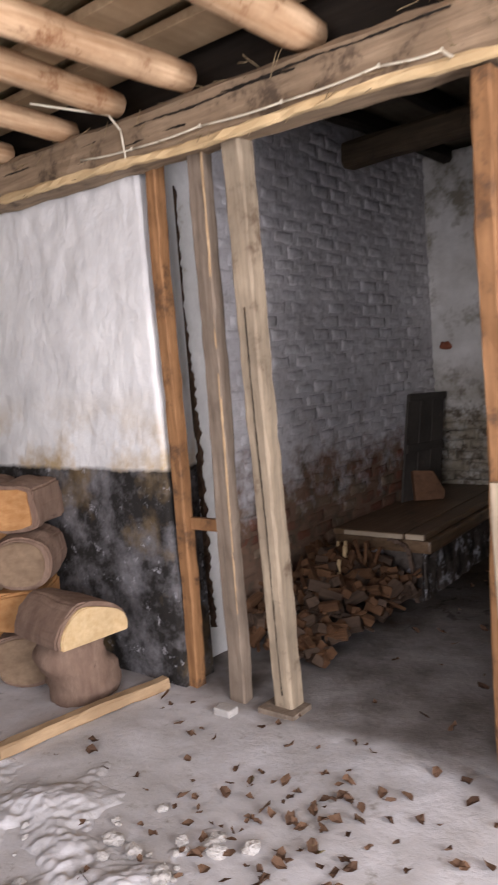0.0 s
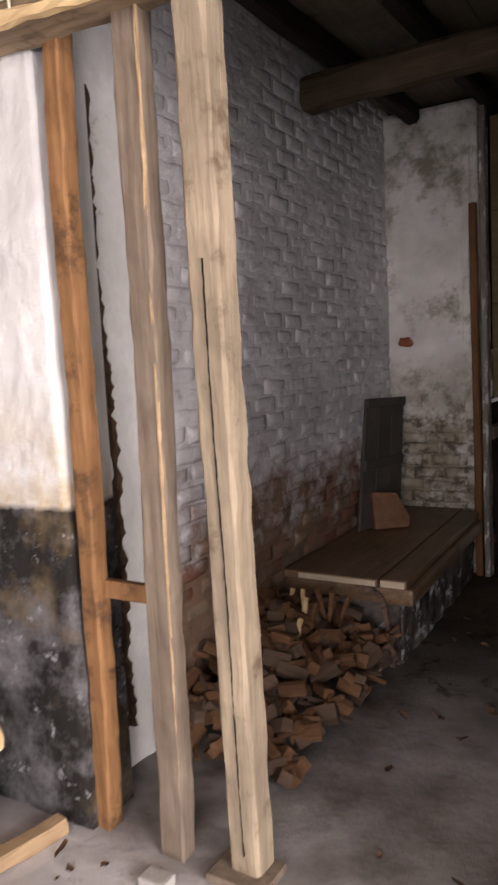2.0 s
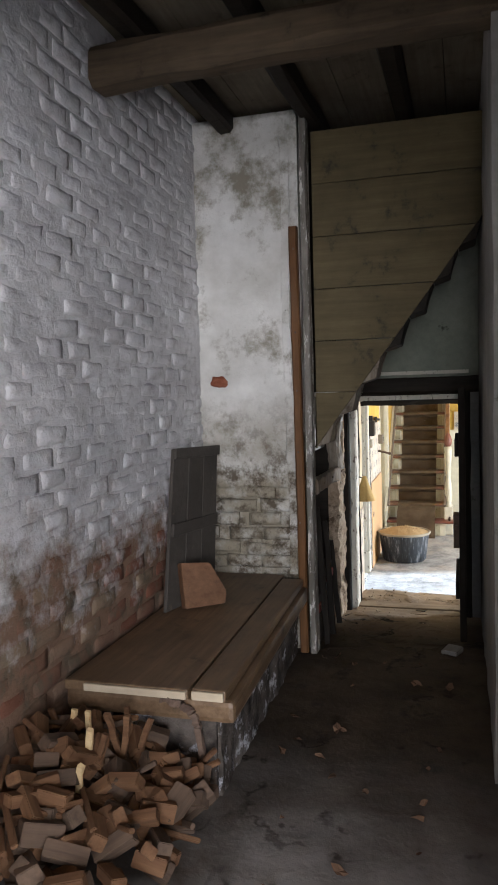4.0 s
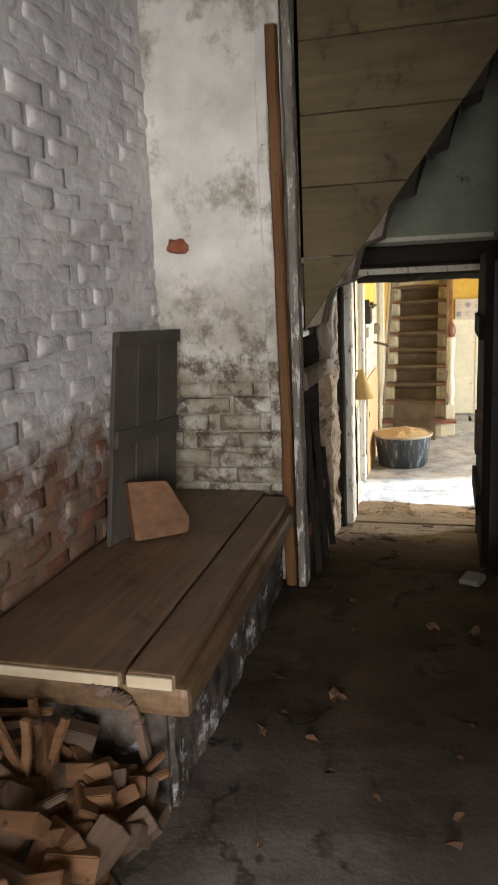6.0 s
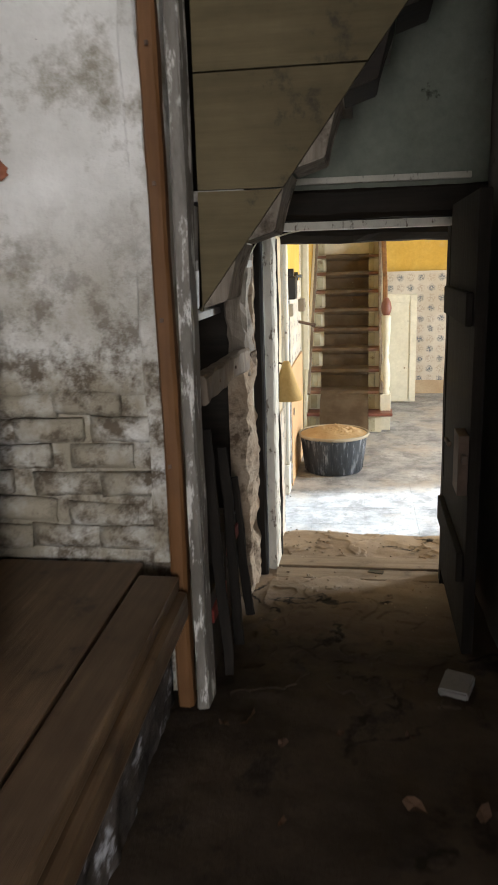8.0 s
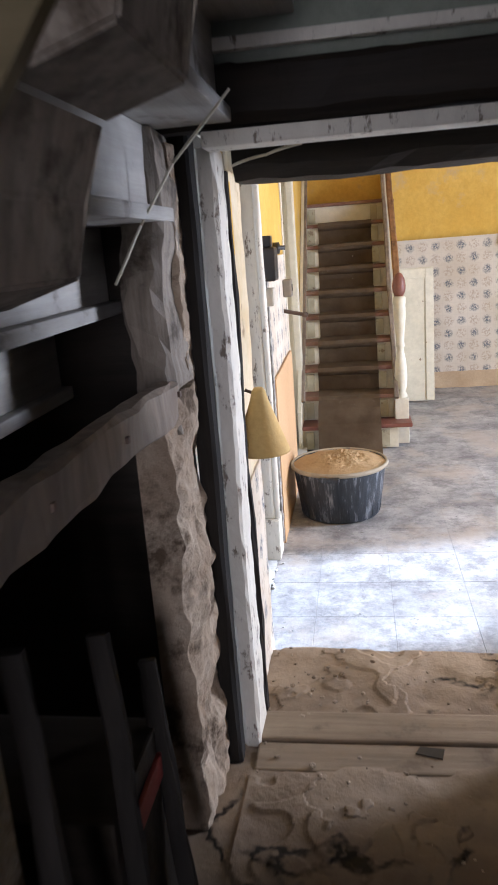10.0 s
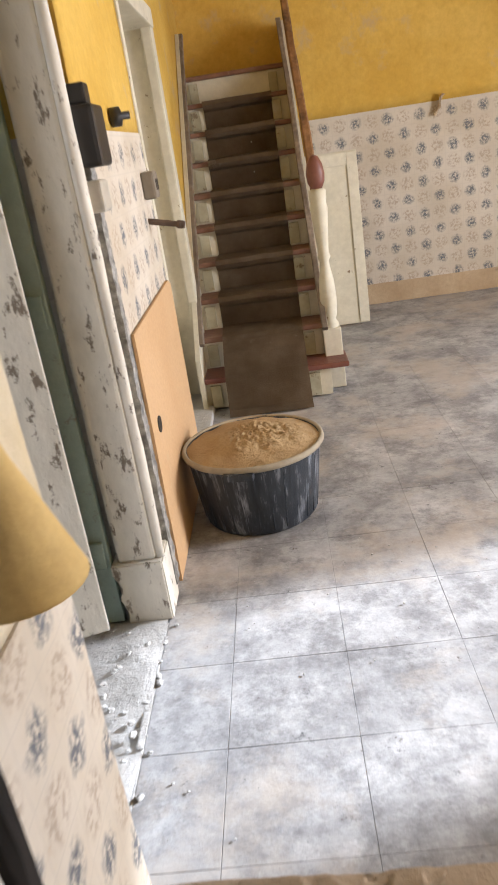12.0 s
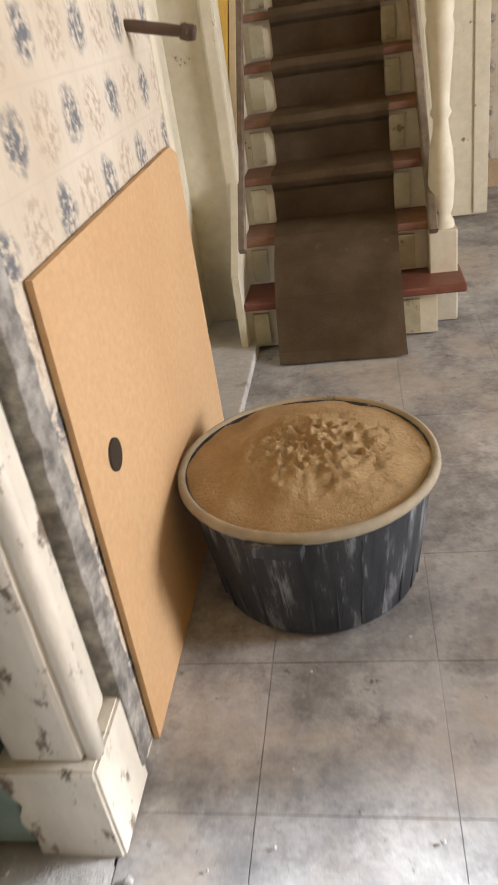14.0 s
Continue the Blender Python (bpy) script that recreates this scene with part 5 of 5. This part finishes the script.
for k in range(280):
    u, w = rnd.random(), rnd.random()
    x, y = -2.66 + 0.58 * u, 3.02 + 1.18 * w
    top = 0.36 * (1 - ((x + 2.62) / 0.66) ** 2) * max(0.0, 1 - ((y - 3.85) / 0.95) ** 2)
    if top < 0.02:
        continue
    if y > 4.17:
        y = 4.14
    z = FLOOR + 0.03 + top * rnd.uniform(0.55, 1.0)
    me, thick, long_ = kinds[rnd.randrange(10) if z > 0.45 or k % 5 else rnd.randrange(8)]
    ob = new("firewood_block", me)
    ob.matrix_world = pose(x, y, z, rnd.uniform(-50, 50), rnd.uniform(-35, 35), rnd.uniform(0, 360))
    tagged(ob, "split block of reddish firewood in the heap", "firewood", "firewood heap by the bench")

for k in range(12):
    stick = thing("firewood_stick", (-2.5, 4.0, 0.3), "thin split stick standing up from the heap", "firewood", "firewood heap by the bench")
    x, y = rnd.uniform(-2.66, -2.3), rnd.uniform(3.75, 4.12)
    part("stick", rough_beam((x, y, 0.40), (x + rnd.uniform(-0.08, 0.10), y + rnd.uniform(-0.10, 0.06), rnd.uniform(0.56, 0.70)), 0.022, 0.016, 0.002, 5, up=(0, 1, 0), seed=200 + k), SPLIT_PALE if k % 3 == 0 else FIREWOOD, stick)

# leaves and chips
leaf_bm = bmesh.new()
for k in range(215):
    if k < 90:
        x, y = rnd.gauss(-1.45, 0.22), rnd.gauss(1.85, 0.22)
    elif k < 180:
        x, y = rnd.uniform(-2.6, -0.5), rnd.uniform(1.2, 2.5)
    else:
        x, y = rnd.uniform(-2.0, -1.2), rnd.uniform(2.5, 6.0)
    s = rnd.uniform(0.014, 0.040)
    m = pose(x, y, barn_ground(x, y) + 0.010, rnd.uniform(-30, 30), rnd.uniform(-30, 30), rnd.uniform(0, 360))
    outline = [Vector((s * rnd.uniform(0.45, 1.1) * math.cos(a), s * rnd.uniform(0.3, 0.7) * math.sin(a), s * rnd.uniform(-0.1, 0.5))) for a in [k6 * math.pi / 3.5 for k6 in range(7)]]
    mid = leaf_bm.verts.new(m @ Vector((0, 0, 0)))
    q = [leaf_bm.verts.new(m @ p) for p in outline]
    for k6 in range(7):
        leaf_bm.faces.new((mid, q[k6], q[(k6 + 1) % 7]))
litter = part("leaf_litter", leaf_bm, LEAF)
tagged(litter, "dry brown leaves scattered over the floor", "leaves", kind="stuff")


def stones(name, spots, label, material):
    bm = bmesh.new()
    for x, y, z, s in spots:
        made = bmesh.ops.create_icosphere(bm, subdivisions=3 if s > 0.017 else 2, radius=s, matrix=pose(x, y, z, rnd.uniform(0, 90), rnd.uniform(0, 90), rnd.uniform(0, 360)))
        for v in made["verts"]:
            c = Vector((x, y, z))
            d = v.co - c
            d *= 1 + 0.55 * noise.noise(v.co * (0.9 / s)) + 0.25 * noise.noise(v.co * (2.6 / s))
            d.z *= 0.6
            v.co = c + d
    tagged(part(name, bm, material), label, "rubble", kind="stuff")


spots = [(rnd.gauss(-1.75, 0.4), rnd.gauss(1.2, 0.25)) for k in range(60)]
stones("rubble", [(x, y, barn_ground(x, y) + 0.005, rnd.uniform(0.006, 0.022)) for x, y in spots], "pale lime rubble on the barn floor", STONE)
spots = [(rnd.gauss(-1.72, 0.13), rnd.gauss(1.52, 0.10)) for k in range(16)]
stones("mortar_lumps", [(x, y, barn_ground(x, y) + 0.01, rnd.uniform(0.012, 0.034)) for x, y in spots], "pale broken lumps of mortar on the barn floor", STONE)
stones("lime_crumbs", [(rnd.uniform(-2.6, -2.05), rnd.uniform(7.95, 8.8), 0.0, rnd.uniform(0.002, 0.006)) for k in range(150)] + [(rnd.uniform(-2.0, -0.2), rnd.uniform(7.95, 11.5), 0.003, rnd.uniform(0.0015, 0.004)) for k in range(160)], "loose lime crumbs and grit on the floor", STONE)
stones("threshold_grit", [(x, y, barn_ground(x, y), rnd.uniform(0.002, 0.006)) for x, y in [(rnd.uniform(-1.95, -1.2), rnd.uniform(6.6, 7.79)) for k in range(120)]], "grit and mortar crumbs on the threshold", CRUMBLY)
stones("doorway_debris", [(x, y, barn_ground(x, y) + 0.014, rnd.uniform(0.003, 0.010)) for x, y in [(min(-1.2, -1.95 + abs(rnd.gauss(0, 0.22))), rnd.uniform(7.1, 7.79)) for k in range(40)]], "broken bits of plaster along the door jamb", CRUMBLY)
stones("plinth_debris", [(rnd.gauss(-2.16, 0.07), rnd.uniform(7.95, 8.78), 0.004, rnd.uniform(0.004, 0.014)) for k in range(60)], "flakes of plaster fallen beside the door casing", STONE)
shoe = thing("footing_stone", (-2.22, 2.45, FLOOR), "small pale wedge of stone at the post foot", "stone")
part("stone", box(-2.27, -2.17, 2.41, 2.48, FLOOR - 0.01, FLOOR + 0.03, 0.01), STONE, shoe)

# bare brick showing through the whitewash
bare = thing("bare_brick", (-2.48, 6.0, 1.85), "red brick laid bare in the whitewash", "brick", kind="structure")
bm = lathe([(0.055, 0.0), (0.06, 0.008), (0.045, 0.012)], (0, 0, 0), 14, 0.6)
for v in bm.verts:
    v.co += Vector(noise.noise_vector(v.co * 45)) * 0.022
BARE_AT = (-2.595, 5.996, 1.85)
bmesh.ops.transform(bm, matrix=Matrix.Translation(BARE_AT) @ Matrix.Rotation(radians(90), 4, "X"), verts=bm.verts)
part("brick_face", bm, RED_BRICK, bare)

# ---- pieces: bricks and tiles ----
wall_bed = bpy.data.objects["wall_store_bed"]
end_bed = bpy.data.objects["wall_end_bed"]
tile_bed = bpy.data.objects["floor_hall_bed"]


def piece_mesh(name, sx, sy, sz, bevel, material, wobble, seed):
    bm = box(-sx / 2, sx / 2, -sy / 2, sy / 2, -sz / 2, sz / 2)
    if bevel:
        bmesh.ops.bevel(bm, geom=bm.edges[:], offset=bevel, segments=1, affect="EDGES")
    for v in bm.verts:
        v.co += Vector(noise.noise_vector(v.co * 25 + Vector((seed * 9, 0, 0)))) * wobble
    bmesh.ops.recalc_face_normals(bm, faces=bm.faces)
    me = bpy.data.meshes.new(name)
    bm.to_mesh(me)
    bm.free()
    me.materials.append(material)
    return me


def piece(name, me, m, parent):
    ob = new(name, me)
    ob.parent = parent
    ob.matrix_local = m
    return ob


BL, BH = 0.235, 0.086


def worn_brick(length, high, along, material, seed, bulge=0.011):
    """A worn brick under limewash: a cushion-like face that sinks into its joints."""
    bm = bmesh.new()
    nu, nv = 6, 4
    grid = []
    for j in range(nv + 1):
        row = []
        for i in range(nu + 1):
            u, v = 2 * i / nu - 1, 2 * j / nv - 1
            p = Vector((u * length * 6, v * high * 6, seed * 4.7))
            out = bulge * (1 - abs(u) ** 6) * (1 - abs(v) ** 4) + 0.006 * noise.noise(p) * (1 - abs(u) ** 4) + 0.0035 * noise.noise(p * 3.1)
            a = u * length / 2 + 0.007 * noise.noise(Vector((v * 1.5, u, seed * 3.3)))
            c = v * high / 2 + 0.006 * noise.noise(Vector((u * 1.5, v, seed * 2.1 + 9)))
            row.append(bm.verts.new((0.012 + out, a, c) if along == "y" else (a, -0.012 - out, c)))
        grid.append(row)
    for j in range(nv):
        for i in range(nu):
            bm.faces.new((grid[j][i], grid[j][i + 1], grid[j + 1][i + 1], grid[j + 1][i])).smooth = True
    rim = grid[0] + [q[-1] for q in grid[1:]] + grid[-1][-2::-1] + [q[0] for q in grid[-2:0:-1]]
    back = [bm.verts.new((v.co.x - 0.03, v.co.y, v.co.z) if along == "y" else (v.co.x, v.co.y + 0.03, v.co.z)) for v in rim]
    for k in range(len(rim)):
        bm.faces.new((rim[k], rim[(k + 1) % len(rim)], back[(k + 1) % len(rim)], back[k]))
    bmesh.ops.recalc_face_normals(bm, faces=bm.faces)
    me = bpy.data.meshes.new("brick")
    bm.to_mesh(me)
    bm.free()
    me.materials.append(material)
    return me


side_kinds = [worn_brick(BL - 0.010 - 0.02 * (k % 3), BH - 0.010 - 0.004 * (k % 2), "y", BRICK_WHITE, k) for k in range(14)]
rest = bmesh.new()
for j in range(38):
    z = 0.22 + BH * (j + 0.5)
    for i in range(13):
        y = 3.2 + BL * (i + (0.5 if j % 2 else 0.0)) + BL / 2
        if y > 6.1:
            continue
        m = pose(-2.738 + rnd.uniform(-0.004, 0.003), y + rnd.uniform(-0.014, 0.014), z + rnd.uniform(-0.006, 0.006), rnd.uniform(-1.4, 1.4), rnd.uniform(-1.5, 1.5), rnd.uniform(-0.8, 0.8))
        if 0.68 < z < 2.5 and y < 6.0:
            piece("brick", side_kinds[rnd.randrange(14)], m, wall_bed)
        else:
            n0 = len(rest.verts)
            rest.from_mesh(side_kinds[rnd.randrange(14)])
            rest.verts.ensure_lookup_table()
            for v in rest.verts[n0:]:
                v.co = m @ v.co
tagged(part("brick_courses", rest, BRICK_WHITE, wall_bed), kind="stuff")
end_kinds = [worn_brick(BL - 0.012 - 0.02 * (k % 2), BH - 0.010, "x", END_WASH, k + 20, 0.018) for k in range(6)]
for j in range(6):
    for i in range(4):
        x = -2.66 + BL * (i + (0.5 if j % 2 else 0.0)) - 0.05
        if x < -2.14:
            piece("brick", end_kinds[rnd.randrange(6)], pose(x + rnd.uniform(-0.03, 0.03), 6.018 + rnd.uniform(-0.010, 0.008), 0.70 + BH * (j + 0.5) + rnd.uniform(-0.01, 0.01), rnd.uniform(-5, 5), rnd.uniform(-3.5, 3.5), rnd.uniform(-4, 4)), end_bed)
TS = 0.318
tile_kinds = [piece_mesh("tile", TS - 0.0008, TS - 0.0008, 0.02, 0.0006, TILE, 0.0008, k + 40) for k in range(4)]
edge_tile = piece_mesh("tile", 0.21, TS - 0.0008, 0.02, 0.0006, TILE, 0.0008, 50)
for i in range(15):
    for j in range(-1, 16):
        x, y = -1.845 + TS * (i - 0.5), 7.925 + TS * (j + 0.5)
        if x < 2.35:
            if i == 0:
                x = -1.951
            piece("tile", edge_tile if i == 0 else tile_kinds[rnd.randrange(4)], pose(x, y, -0.012 + rnd.uniform(-0.0003, 0.0003), rnd.uniform(-0.04, 0.04), rnd.uniform(-0.04, 0.04)), tile_bed)
